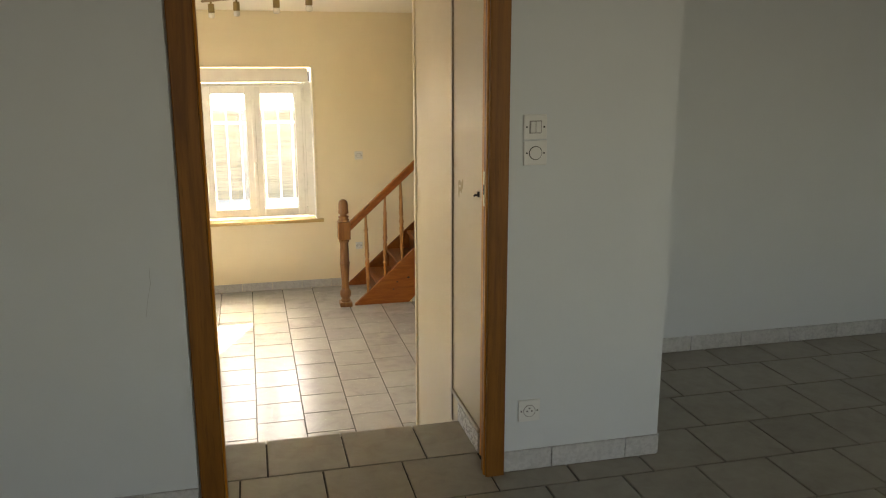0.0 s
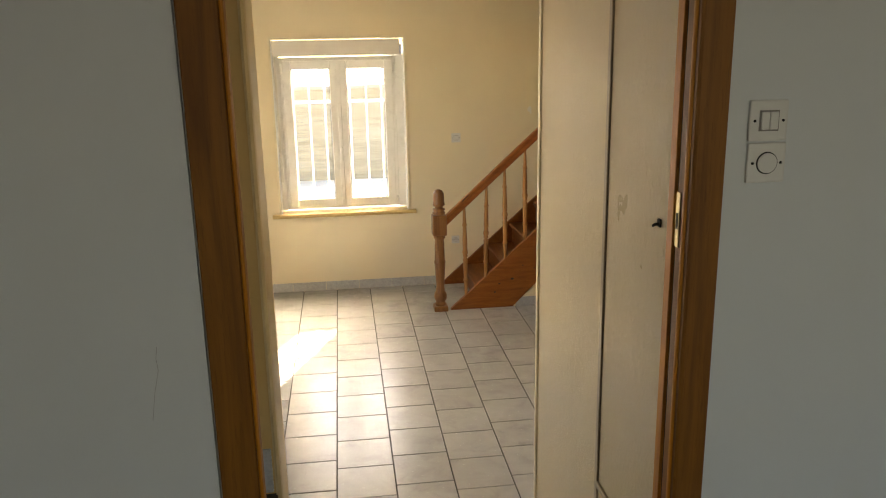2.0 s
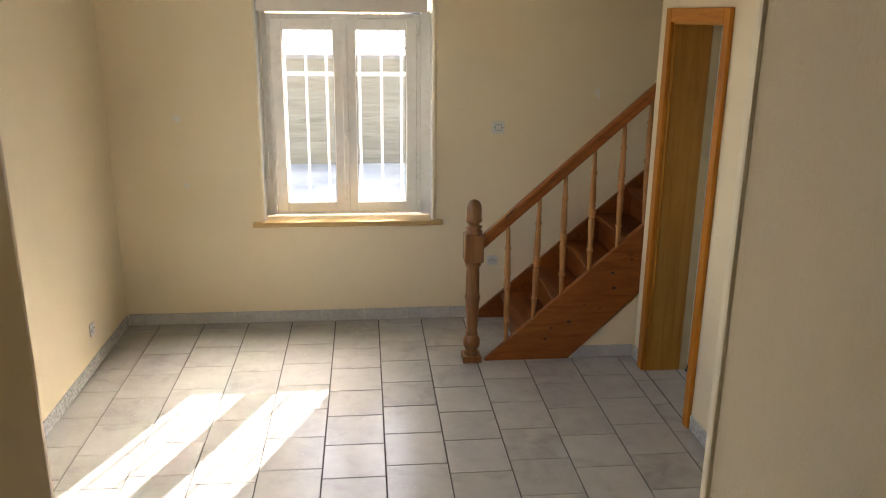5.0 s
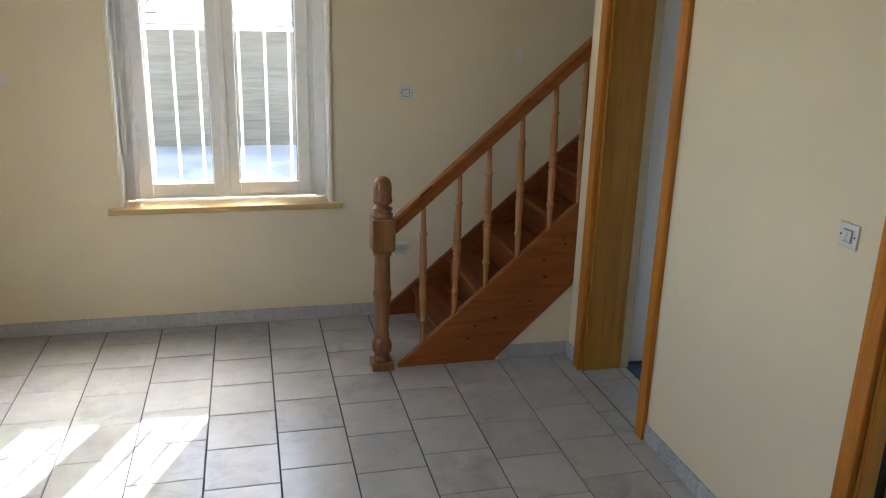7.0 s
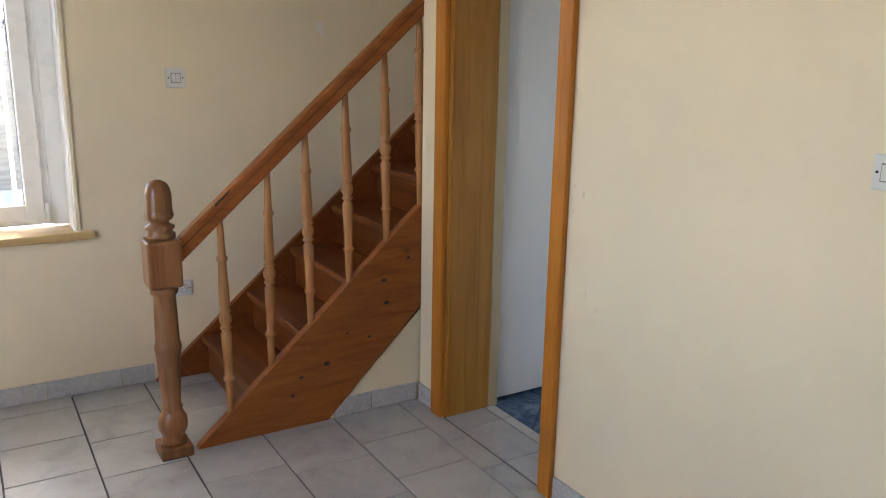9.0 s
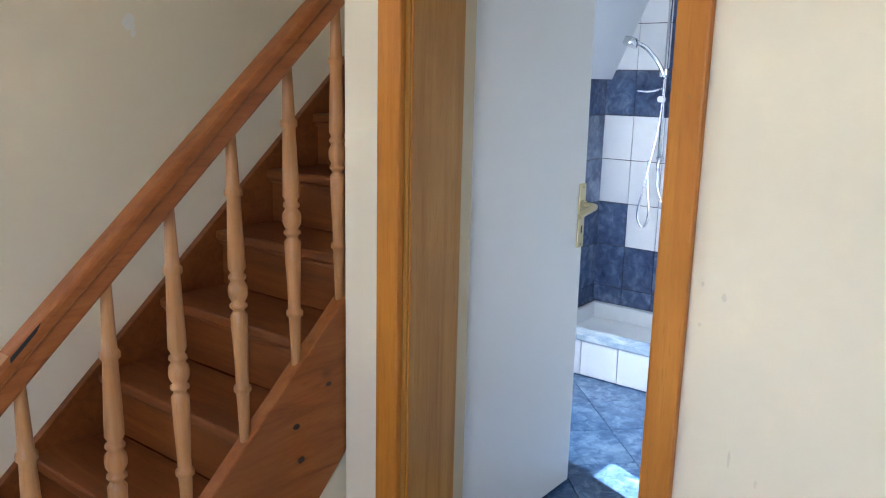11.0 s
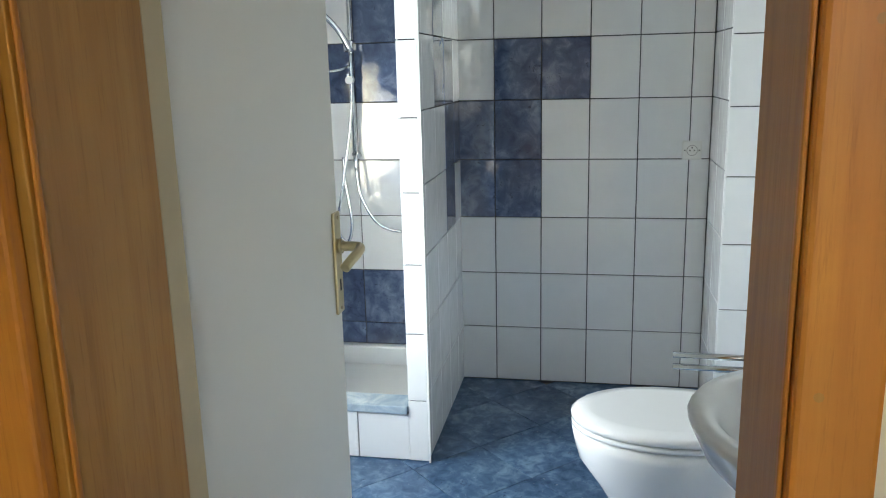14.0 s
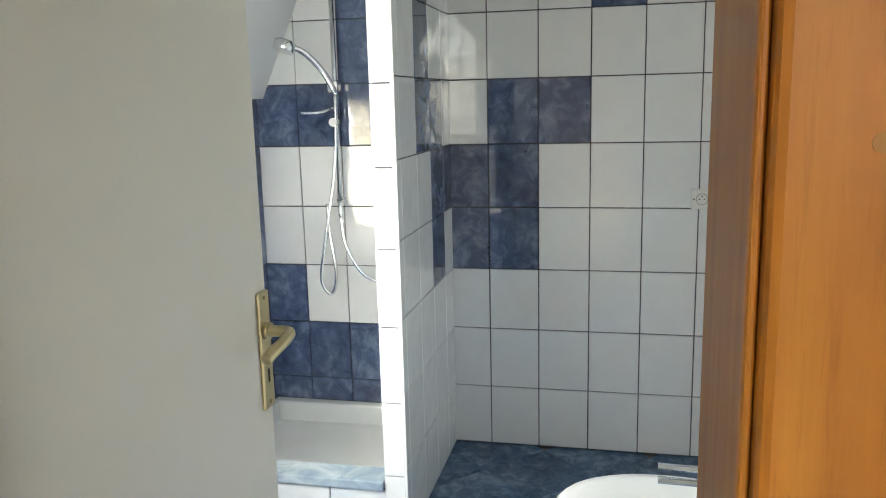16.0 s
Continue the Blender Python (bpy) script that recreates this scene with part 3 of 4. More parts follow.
part("edge_strip", block(-0.1008, -0.096, 3.250, 3.270, UP + 0.01, HEAD - 0.012), STEELGREY, leaf, "grey metal edge strip")
part("lock_plate", block(-0.1008, -0.0985, 3.272, 3.284, 1.66, 1.86), BRASS, leaf)
# solid black plates paint the darkness inside the open pocket
part("pocket", blocks((0.859, 0.9195, 3.357, 3.3855, UP, HEAD), (0.895, 0.9195, 3.274, 3.3565, UP, HEAD)), DARK, fr, "black fill for the shade in the door pocket gap")
part("rear_trim", block(0.849, 0.858, 3.352, 3.3855, UP, HEAD, bevel=0.002), OAK, fr)
part("rear_trim", block(-0.2095, -0.198, 3.302, 3.452, UP, HEAD, bevel=0.004), TRIM, fr)
sp = part("strike_plate", block(0.8192, 0.8218, 3.252, 3.2715, 1.745, 1.865, bevel=0.001), BRASS, fr, "brass strike plate")
part("strike_hole", block(0.8182, 0.8191, 3.257, 3.2665, 1.785, 1.82), DARK, sp)
hook = thing("wall_hook", (0.852, 3.428, 1.76), "small dark metal hook on the wallpaper", "hook")
part("bracket", block(0.846, 0.8518, 3.420, 3.436, 1.75, 1.77, bevel=0.002), DARK, hook)
part("pin", tube(curve_points([(0.848, 3.428, 1.759), (0.835, 3.426, 1.756), (0.83, 3.418, 1.757), (0.833, 3.411, 1.762)], 5), 0.0035, 8), DARK, hook)

# ---- steps down ----
GO = 0.235
steps = tagged(thing("steps", (0.38, 4.0, 0), "four tiled steps down into the lower room", "steps"), kind="structure")
for k in range(3):
    y0, z1 = 3.70 + GO * k, UP - 0.1865 * (k + 1)
    part("step", block(-0.164, 0.887, y0, y0 + GO + (0.0 if k < 2 else 0.0), -0.05, z1 - 0.006), FGROUT, steps)
    for j in range(4):
        piece("tile", steps, plane(Vector((-0.16 + 0.2575 * j, y0 - 0.01, z1 - 0.006)) - Vector((0.38, 4.0, 0)), (1, 0, 0), (0, 1, 0)), 0, 0.2575, 0, GO + 0.01, 0.006, UTILE)
    for yy, xx in ((y0 + 0.01, 0.876),):
        part("step_skirting", prism([(y0 - 0.02, z1), (y0 + GO, z1), (y0 + GO, z1 + 0.07), (y0 + 0.05, z1 + 0.07), (y0 - 0.02, z1 + 0.1865)], "x", xx, 0.8875), SKIRT, steps)
part("riser_face", block(-0.164, 0.851, 3.681, 3.6995, 0.4, UP - 0.012), UTILE, steps)

# ---- wooden staircase ----
RISE, RUN, X1 = 0.1868, 0.219, 1.16
YF, YB = 7.950, 8.69     # faces of the outer and the wall stringer
st = thing("staircase", (1.4, 8.3, 0), "stained pine staircase with turned balusters against the wall", "staircase")
top = lambda x: 0.428 + 0.9 * (x - 1.414)
part("outer_stringer", prism([(0.945, 0.0), (1.474, 0.0), (1.923, 0.446), (2.6, 1.06), (2.6, top(2.6)), (0.955, top(0.955))], "y", YF, YF + 0.042, 0.004), PINE, st, "knotty pine stringer")
wt = lambda x: 0.10 + 0.889 * (x - 1.072)
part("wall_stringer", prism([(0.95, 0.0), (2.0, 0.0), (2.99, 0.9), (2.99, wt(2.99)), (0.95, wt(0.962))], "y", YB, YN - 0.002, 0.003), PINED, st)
for k in range(1, 10):
    x, z = X1 + RUN * (k - 1), RISE * k
    x1 = min(x + RUN + 0.03, 2.98)
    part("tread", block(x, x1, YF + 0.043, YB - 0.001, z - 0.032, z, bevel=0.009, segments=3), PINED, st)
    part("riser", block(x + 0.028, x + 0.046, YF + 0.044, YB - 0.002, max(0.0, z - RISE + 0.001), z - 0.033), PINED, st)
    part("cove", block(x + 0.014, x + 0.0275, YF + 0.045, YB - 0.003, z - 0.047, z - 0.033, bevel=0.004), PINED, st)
# newel post
NX, NY = 0.862, 7.972
nw = part("newel", lathe([(0.046, 0.045), (0.048, 0.06), (0.040, 0.072), (0.040, 0.082), (0.050, 0.098), (0.054, 0.125), (0.050, 0.15), (0.038, 0.172),
                          (0.034, 0.18), (0.040, 0.188), (0.033, 0.2), (0.036, 0.26), (0.043, 0.38), (0.045, 0.405), (0.0475, 0.412), (0.0475, 0.428), (0.043, 0.436),
                          (0.042, 0.46), (0.040, 0.56), (0.038, 0.615), (0.048, 0.625), (0.048, 0.64), (0.042, 0.652)], (NX, NY, 0)), NEWEL, st, "turned and waxed newel post")
part("foot", block(NX - 0.058, NX + 0.058, NY - 0.058, NY + 0.058, 0, 0.046, bevel=0.008, segments=3), NEWEL, nw)
part("square", block(NX - 0.058, NX + 0.058, NY - 0.058, NY + 0.058, 0.650, 0.822, bevel=0.011, segments=3), NEWEL, nw)
part("finial", lathe([(0.046, 0.82), (0.052, 0.828), (0.052, 0.84), (0.040, 0.85), (0.050, 0.86), (0.050, 0.868), (0.033, 0.876), (0.031, 0.884), (0.044, 0.893), (0.050, 0.905),
                      (0.047, 0.916), (0.045, 0.93), (0.0455, 0.975), (0.041, 1.0), (0.031, 1.018), (0.014, 1.028), (0.003, 1.03)], (NX, NY, 0)), NEWEL, nw)
# handrail
rb = lambda x: 1.172 + 0.9 * (x - 1.414)
rail = prism([(0.915, rb(0.915)), (1.955, rb(1.955)), (1.955, rb(1.955) + 0.088), (0.915, rb(0.915) + 0.088)], "y", YF - 0.004, YF + 0.05, 0.009)
part("handrail", rail, PINE, st, "varnished pine handrail")
# raised strip of darker pine paints the shade of the rail's groove
part("rail_groove_shade", prism([(0.925, rb(0.925) + 0.05), (1.95, rb(1.95) + 0.05), (1.95, rb(1.95) + 0.058), (0.925, rb(0.925) + 0.058)], "y", YF - 0.008, YF - 0.0035, 0.002), PINED, st)


def baluster_mesh(length):
    s = length / 0.76
    prof = [(0.011, -0.03), (0.0125, 0.0), (0.015, 0.10), (0.0155, 0.118), (0.021, 0.122), (0.021, 0.134), (0.0155, 0.138), (0.0155, 0.16), (0.0195, 0.28), (0.0205, 0.315),
            (0.014, 0.325), (0.014, 0.33), (0.021, 0.336), (0.021, 0.342), (0.015, 0.348), (0.022, 0.362), (0.0235, 0.375), (0.022, 0.388), (0.015, 0.40), (0.0205, 0.406),
            (0.0205, 0.412), (0.0145, 0.42), (0.0205, 0.432), (0.0195, 0.48), (0.0155, 0.60), (0.0205, 0.606), (0.0205, 0.618), (0.0155, 0.624), (0.0145, 0.65), (0.011, 0.76), (0.011, 0.79)]
    return lathe([(r, z * s) for r, z in prof], (0, 0, 0), 18)


bal_mesh = mesh_of("baluster", baluster_mesh(0.742), TURNED)
for k in range(6):
    x = 1.079 + 0.1675 * k
    b = new("baluster", bal_mesh)
    b.parent = st
    b.location = Vector((x - (0.012 if k == 5 else 0), YF + 0.022, top(x) + 0.002)) - ORIGIN[st.name]
    b.rotation_euler = (0, radians(random.uniform(-1.2, -0.6)), random.uniform(0, 6))
kn = plain("pine_knot", (0.035, 0.012, 0.006), 0.5)
for kx, kz, r in ((1.469, 0.247, 0.012), (1.727, 0.562, 0.010), (1.74, 0.465, 0.011), (1.321, 0.138, 0.008), (1.359, 0.209, 0.008), (1.841, 0.645, 0.008), (1.56, 0.36, 0.006), (1.66, 0.33, 0.007)):
    bm = bmesh.new()
    bmesh.ops.create_cone(bm, cap_ends=True, segments=14, radius1=r, radius2=r * 0.8, depth=0.0025, matrix=pose(kx, YF - 0.0006, kz, 90, 0, 0) @ Matrix.Diagonal((1.25, 0.85, 1, 1)))
    part("knot", bm, kn, st)

# ---- small marks on the plaster ----
CHIP = plain("bare_plaster_chip", (0.78, 0.75, 0.68), 0.8)
for cx, cz, s, kx in ((1.79, 1.585, 0.028, 1.0), (1.80, 1.555, 0.016, 0.8), (-0.98, 1.42, 0.03, 1.3), (-0.95, 0.98, 0.022, 1.6), (0.95, 1.96, 0.008, 1.0)):
    rnd = random.Random(int(cx * 1000 + cz * 77))
    pts = [(cx + s * kx * rnd.uniform(0.45, 1.0) * math.cos(a * 0.7), cz + s * rnd.uniform(0.5, 1.1) * math.sin(a * 0.7)) for a in range(9)]
    chip = part("paint_chip", prism(pts, "y", YN - 0.0008, YN + 0.002), CHIP, bpy.data.objects["wall_north"])

SMUDGE = plain("grey_wall_smudge", (0.69, 0.60, 0.43), 0.8)
for cy, cz, a, b in ((6.96, 1.057, 0.006, 0.010), (7.002, 1.076, 0.004, 0.006), (7.001, 0.996, 0.005, 0.005), (6.922, 0.744, 0.003, 0.022), (6.869, 0.711, 0.003, 0.012), (6.45, 0.62, 0.004, 0.004)):
    rnd = random.Random(int(cy * 1000 + cz * 77))
    pts = [(cy + a * rnd.uniform(0.6, 1.0) * math.cos(k * 0.7), cz + b * rnd.uniform(0.6, 1.0) * math.sin(k * 0.7)) for k in range(9)]
    part("smudge", prism(pts, "x", XE - 0.0007, XE + 0.002), SMUDGE, bpy.data.objects["wall_east"])
for cx, cz, dx, dz in ((1.02, 1.13, 0.02, 0.006), (1.14, 0.9, 0.014, 0.02)):
    part("scratch", prism([(cx - dx, cz - dz), (cx + dx, cz + dz - 0.002), (cx + dx, cz + dz), (cx - dx * 0.5, cz - dz * 0.2)], "y", YN - 0.0008, YN + 0.002), SMUDGE, bpy.data.objects["wall_north"])
crack = [(-0.281, 1.60), (-0.285, 1.575), (-0.283, 1.55), (-0.295, 1.50), (-0.305, 1.44)]
part("hairline_crack", prism([(x - 0.0005, z) for x, z in crack] + [(x + 0.0005, z) for x, z in crack[::-1]], "y", 3.2292, 3.231), plain("crack_grey", (0.36, 0.37, 0.37), 0.9), bpy.data.objects["wall_dividing"])
rail_end = lambda x: rb(x) + 0.0885
part("planed_end", prism([(0.93, rail_end(0.93)), (1.05, rail_end(1.05)), (1.05, rail_end(1.05) + 0.001), (0.93, rail_end(0.93) + 0.001)], "y", YF + 0.002, YF + 0.044), TURNED, st, "pale planed end of the handrail")
part("dark_scar", prism([(1.05, rail_end(1.05) - 0.012), (1.10, rail_end(1.10) - 0.010), (1.11, rail_end(1.11) - 0.001), (1.05, rail_end(1.05) - 0.001)], "y", YF - 0.0047, YF - 0.003), DARK, st)

# ---- door frames and leaves of the east wall ----


def door_frame(name, a, b, label, wa, wb, head=2.06, deep=2.115):
    """Honey oak casing and brown lining round an opening from y = a to y = b."""
    d = tagged(thing(name, (XE, (a + b) / 2, 0), label, "door"), kind="structure")
    for y0, y1 in ((a - wa, a + 0.004), (b - 0.012, b + wb)):
        part("casing", block(XE - 0.024, XE - 0.001, y0, y1, 0, head + 0.06, bevel=0.005), OAK, d, "honey-coloured oak casing")
    part("casing", block(XE - 0.023, XE - 0.001, a + 0.0041, b - 0.0121, head - 0.012, head + 0.06, bevel=0.005), OAKY, d)
    part("lining", block(XE - 0.0005, 2.056, a + 0.0005, a + 0.008, 0, head, bevel=0.002), OAKD, d, "brown oak lining")
    part("rebate", block(XE - 0.012, XE - 0.0006, a + 0.0042, a + 0.009, 0, head, bevel=0.003), OAK, d, "honey oak rebate")
    part("lining", block(XE - 0.0005, deep, b - 0.022, b - 0.0005, 0, head, bevel=0.002), OAKD, d, "brown oak lining")
    part("lining", block(XE - 0.0005, 2.165, a + 0.0085, b - 0.022, head - 0.022, head - 0.0005, bevel=0.002), OAKX, d)
    if deep > 2.1:
        part("rebate_strip", block(2.1155, 2.165, b - 0.020, b - 0.0005, 0, head, bevel=0.003), REBATE, d, "cream painted rebate strip")
    part("stop", block(XE + 0.004, XE + 0.012, b - 0.027, b - 0.0225, 0, head - 0.023, bevel=0.002), OAK, d)
    return d


bd = door_frame("door_2", BDA, BDB, "oak door frame with a white door opened into the bathroom", 0.06, 0.06)
LX0, LX1, LY = 2.17, 2.872, 7.772
for ky, kz in ((7.070, 1.146), (7.068, 0.739), (7.05, 1.42)):
    part("knot", tube([(XE - 0.0246, ky, kz), (XE - 0.0236, ky, kz)], 0.004, 8), OAKD, bd)
lf = part("door_leaf", block(LX0, LX1, LY, LY + 0.04, 0.012, 2.03, bevel=0.003), LEAF, bd, "plain white door leaf, open")
for hz in (0.25, 1.80):
    part("hinge", lathe([(0.008, 0), (0.008, 0.09)], (2.166, LY - 0.004, hz), 10), BRASS, lf)
hn = part("handle", blocks((2.828, 2.870, LY - 0.007, LY - 0.0005, 0.888, 1.108), bevel=0.003), BRASS, lf, "worn brass handle plate")
part("lever", tube(curve_points([(2.849, LY - 0.006, 1.035), (2.849, LY - 0.042, 1.035), (2.842, LY - 0.056, 1.034), (2.812, LY - 0.060, 1.030), (2.775, LY - 0.056, 1.022), (2.752, LY - 0.050, 1.012)], 6), 0.0105, 12), BRASS, hn)
part("rosette", tube([(2.849, LY - 0.0071, 1.035), (2.849, LY - 0.016, 1.035)], 0.016, 14), BRASS, hn)
part("keyhole", blocks((2.846, 2.852, LY - 0.0082, LY - 0.0072, 0.938, 0.963)), DARK, hn)
for sz in (0.900, 1.096):
    part("screw", tube([(2.849, LY - 0.0071, sz), (2.849, LY - 0.0085, sz)], 0.004, 8), OLDBRASS, hn)
kd = door_frame("door_3", D2A, D2B, "oak door frame of the kitchen, standing open", 0.065, 0.05, deep=1.963)
sp2 = part("strike_plate", block(1.938, 1.956, D2B - 0.0245, D2B - 0.0222, 0.97, 1.08, bevel=0.001), BRASS, kd)
part("strike_hole", block(1.942, 1.952, D2B - 0.0255, D2B - 0.0246, 1.005, 1.045), DARK, sp2)
# black box in place of the deep shadow beside the lining
part("gap", block(1.9635, 2.0045, D2B - 0.015, D2B - 0.0005, 0.005, 2.03), DARK, kd, "black fill for the shadow in the frame gap")
part("inner_post", block(2.005, 2.08, D2B - 0.024, D2B + 0.02, 0, 2.035, bevel=0.004), OAK, kd)

unit = thing("kitchen_unit", (2.6, 6.15, 0), "pale green kitchen base unit with open end shelves and dark worktop", "kitchen cabinet")
UNITG = plain("pale_green_lacquer", (0.55, 0.64, 0.56), 0.35, 0, 0.04)
part("worktop", block(2.2, 3.2, 5.965, 6.298, 0.83, 0.905, bevel=0.006), plaster("dark_green_worktop", (0.035, 0.05, 0.045), 0.3, 0.5), unit, "dark mottled stone worktop")
part("side_panel", block(2.22, 2.238, 6.0, 6.295, 0, 0.828), TRIM, unit)
part("side_panel", block(2.40, 2.425, 5.99, 6.295, 0, 0.828), TRIM, unit)
part("rail", block(2.239, 2.399, 5.995, 6.015, 0.76, 0.828, bevel=0.002), WHITE, unit)
part("back_panel", block(2.239, 2.399, 6.285, 6.295, 0, 0.828), UNITG, unit)
for k in range(4):
    part("shelf", block(2.239, 2.399, 6.0, 6.284, 0.08 + 0.18 * k, 0.095 + 0.18 * k, bevel=0.002), WHITE, unit)
part("door", block(2.427, 3.15, 5.985, 6.003, 0.05, 0.825, bevel=0.003), UNITG, unit)
part("body", block(2.427, 3.15, 6.0035, 6.295, 0, 0.828), WHITE, unit)
part("sink_rim", block(2.3, 2.9, 6.0, 6.27, 0.9055, 0.914, bevel=0.003), CHROME, unit, "chrome sink rim")

# ---- switches and sockets ----


def wall_plate(name, at, normal, size, label, kind):
    """A white plate on a wall: kind is 'rocker', 'double', 'button' or 'socket'."""
    n = Vector(normal)
    u = Vector((0, 0, 1)).cross(n)
    m = Matrix(((u.x, 0, n.x, at[0]), (u.y, 0, n.y, at[1]), (u.z, 1, n.z, at[2]), (0, 0, 0, 1)))
    t = thing(name, at, label, "socket" if kind == "socket" else "switch")
    h = size / 2

    def add(pname, bm, material, parent):
        bmesh.ops.transform(bm, matrix=m, verts=bm.verts)
        return part(pname, bm, material, parent)

    pl = add("plate", block(-h, h, -h, h, 0.0005, 0.009, bevel=0.003), SWITCHW, t)
    if kind in ("rocker", "double"):
        w = size * 0.22
        # thin dark plate paints the shadow line round the rocker
        add("surround", block(-w - 0.003, w + 0.003, -w - 0.003, w + 0.003, 0.0091, 0.0105), plain("switch_shadow_line", (0.25, 0.24, 0.22), 0.6), pl)
        if kind == "double":
            add("rocker", block(-w, -0.0007, -w, w, 0.0106, 0.0145, bevel=0.0015), SWITCHW, pl)
            add("rocker", block(0.0007, w, -w, w, 0.0106, 0.0145, bevel=0.0015), SWITCHW, pl)
        else:
            add("rocker", block(-w, w, -w, w, 0.0106, 0.0145, bevel=0.0015), SWITCHW, pl)
    else:
        r = size * 0.25
        add("ring", lathe([(r + 0.0025, 0.0091), (r + 0.0025, 0.0108)], (0, 0, 0), 24), DARK if kind == "button" else plain("socket_ring", (0.3, 0.29, 0.27), 0.6), pl)
        add("face", lathe([(r, 0.0109), (r, 0.0135 if kind == "button" else 0.0115)], (0, 0, 0), 24), SWITCHW, pl)
        if kind == "socket":
            for hx, hy in ((-0.009, 0), (0.009, 0), (0, 0.011)):
                add("hole", lathe([(0.003, 0.0116), (0.003, 0.0125)], (hx, hy, 0), 10), DARK, pl)
    for sx in (-1, 1):
        add("screw", lathe([(0.0032, 0.0091), (0.0032, 0.0101)], (sx * size * 0.37, 0, 0), 8), DARK, pl)
    return t


wall_plate("light_switch", (1.118, YN, 1.352), (0, -1, 0), 0.082, "white double light switch on the cream wall", "double")
wall_plate("socket", (1.10, YN, 0.418), (0, -1, 0), 0.072, "white wall socket behind the newel post", "socket")
wall_plate("socket", (-1.42, 8.02, 0.255), (1, 0, 0), 0.075, "white wall socket near the floor", "socket")
wall_plate("light_switch", (XE, 6.035, 1.240), (-1, 0, 0), 0.074, "white light switch beside the kitchen door", "double")
wall_plate("light_switch", (0.988, 3.23, 2.016), (0, -1, 0), 0.084, "white double light switch on the grey wall", "double")
wall_plate("push_button", (0.99, 3.23, 1.928), (0, -1, 0), 0.084, "white round push button below the switch", "button")
wall_plate("socket", (0.99, 3.23, 0.983), (0, -1, 0), 0.084, "white wall socket near the upper floor", "socket")
wall_plate("socket", (-0.368, 4.08, 1.955), (0, -1, 0), 0.086, "white wall socket in the passage", "socket")
wall_plate("socket", (BX - 0.008, 6.84, 1.046), (-1, 0, 0), 0.078, "cream socket on the bathroom tiles", "socket")

# ---- ceiling spot rail ----
lamp = thing("spot_rail", (0.1, 6.2, 2.75), "dark brass ceiling rail with small unlit spotlights", "ceiling lamp")
A, B = Vector((-0.22, 6.62, 2.665)), Vector((0.55, 5.6, 2.665))
part("rail", tube([A, B], 0.009, 10), OLDBRASS, lamp)
for f in (0.25, 0.75):
    p = A.lerp(B, f)
    part("stem", tube([p, p + Vector((0, 0, 0.085))], 0.007, 8), OLDBRASS, lamp)
for f in (0.08, 0.30, 0.62, 0.86):
    p = A.lerp(B, f)
    sp = part("spot", lathe([(0.006, -0.02), (0.021, -0.022), (0.022, -0.075), (0.020, -0.08)][::-1] + [(0.006, -0.004)], tuple(p), 14), OLDBRASS, lamp)
    part("bulb", lathe([(0.012, -0.115), (0.021, -0.108), (0.021, -0.092), (0.016, -0.081)], tuple(p), 14), plain("bulb_glass_white", (0.8, 0.78, 0.7), 0.2), sp)

# ---- bathroom ----
wc = thing("toilet", (3.42, 6.95, 0), "white porcelain toilet with closed lid", "toilet")


def oval(cx, cy, z, wx, front, back, n=36, power=2.3):
    """A rounded toilet outline: a half ellipse towards +y, squarer towards the wall."""
    out = []
    for i in range(n):
        a = 2 * math.pi * i / n
        c, s = math.cos(a), math.sin(a)
        k = 2.0 if s > 0 else 3.2
        r = (abs(c) ** k + abs(s) ** k) ** (-1 / k)
        out.append((cx + wx * r * c, cy + (front if s > 0 else back) * r * s, z))
    return out


def loft(rings):
    bm = bmesh.new()
    vs = [[bm.verts.new(p) for p in r] for r in rings]
    n = len(vs[0])
    for a, b in zip(vs, vs[1:]):
        for i in range(n):
            j = (i + 1) % n
            bm.faces.new((a[i], a[j], b[j], b[i])).smooth = True
    bm.faces.new(vs[0][::-1]), bm.faces.new(vs[-1])
    bmesh.ops.recalc_face_normals(bm, faces=bm.faces)
    return bm


CX, CY = 3.43, 7.03
part("bowl", loft([oval(CX, CY - 0.02, 0.0, 0.105, 0.16, 0.3), oval(CX, CY - 0.02, 0.03, 0.10, 0.155, 0.3), oval(CX, CY - 0.02, 0.14, 0.10, 0.15, 0.28), oval(CX, CY - 0.01, 0.22, 0.13, 0.19, 0.28),
                   oval(CX, CY, 0.30, 0.165, 0.235, 0.28), oval(CX, CY, 0.36, 0.178, 0.252, 0.28), oval(CX, CY, 0.392, 0.18, 0.257, 0.28), oval(CX, CY, 0.398, 0.172, 0.25, 0.27)]), PORCELAIN, wc)
part("seat", loft([oval(CX, CY, 0.4, 0.176, 0.252, 0.2), oval(CX, CY, 0.403, 0.182, 0.258, 0.2), oval(CX, CY, 0.413, 0.182, 0.258, 0.2), oval(CX, CY, 0.416, 0.177, 0.252, 0.2)]), PORCELAIN, wc)
part("lid", loft([oval(CX, CY, 0.419, 0.178, 0.254, 0.2), oval(CX, CY, 0.422, 0.184, 0.26, 0.2), oval(CX, CY, 0.436, 0.183, 0.259, 0.2), oval(CX, CY, 0.445, 0.172, 0.248, 0.19), oval(CX, CY, 0.449, 0.14, 0.21, 0.16)]), PORCELAIN, wc)
part("cistern", block(CX - 0.18, CX + 0.18, 6.612, 6.715, 0.40, 0.66, bevel=0.02, segments=3), PORCELAIN, wc)

bs = thing("washbasin", (2.62, 6.85, 0), "white porcelain wall-hung washbasin", "washbasin")
BC = (2.60, 6.80)


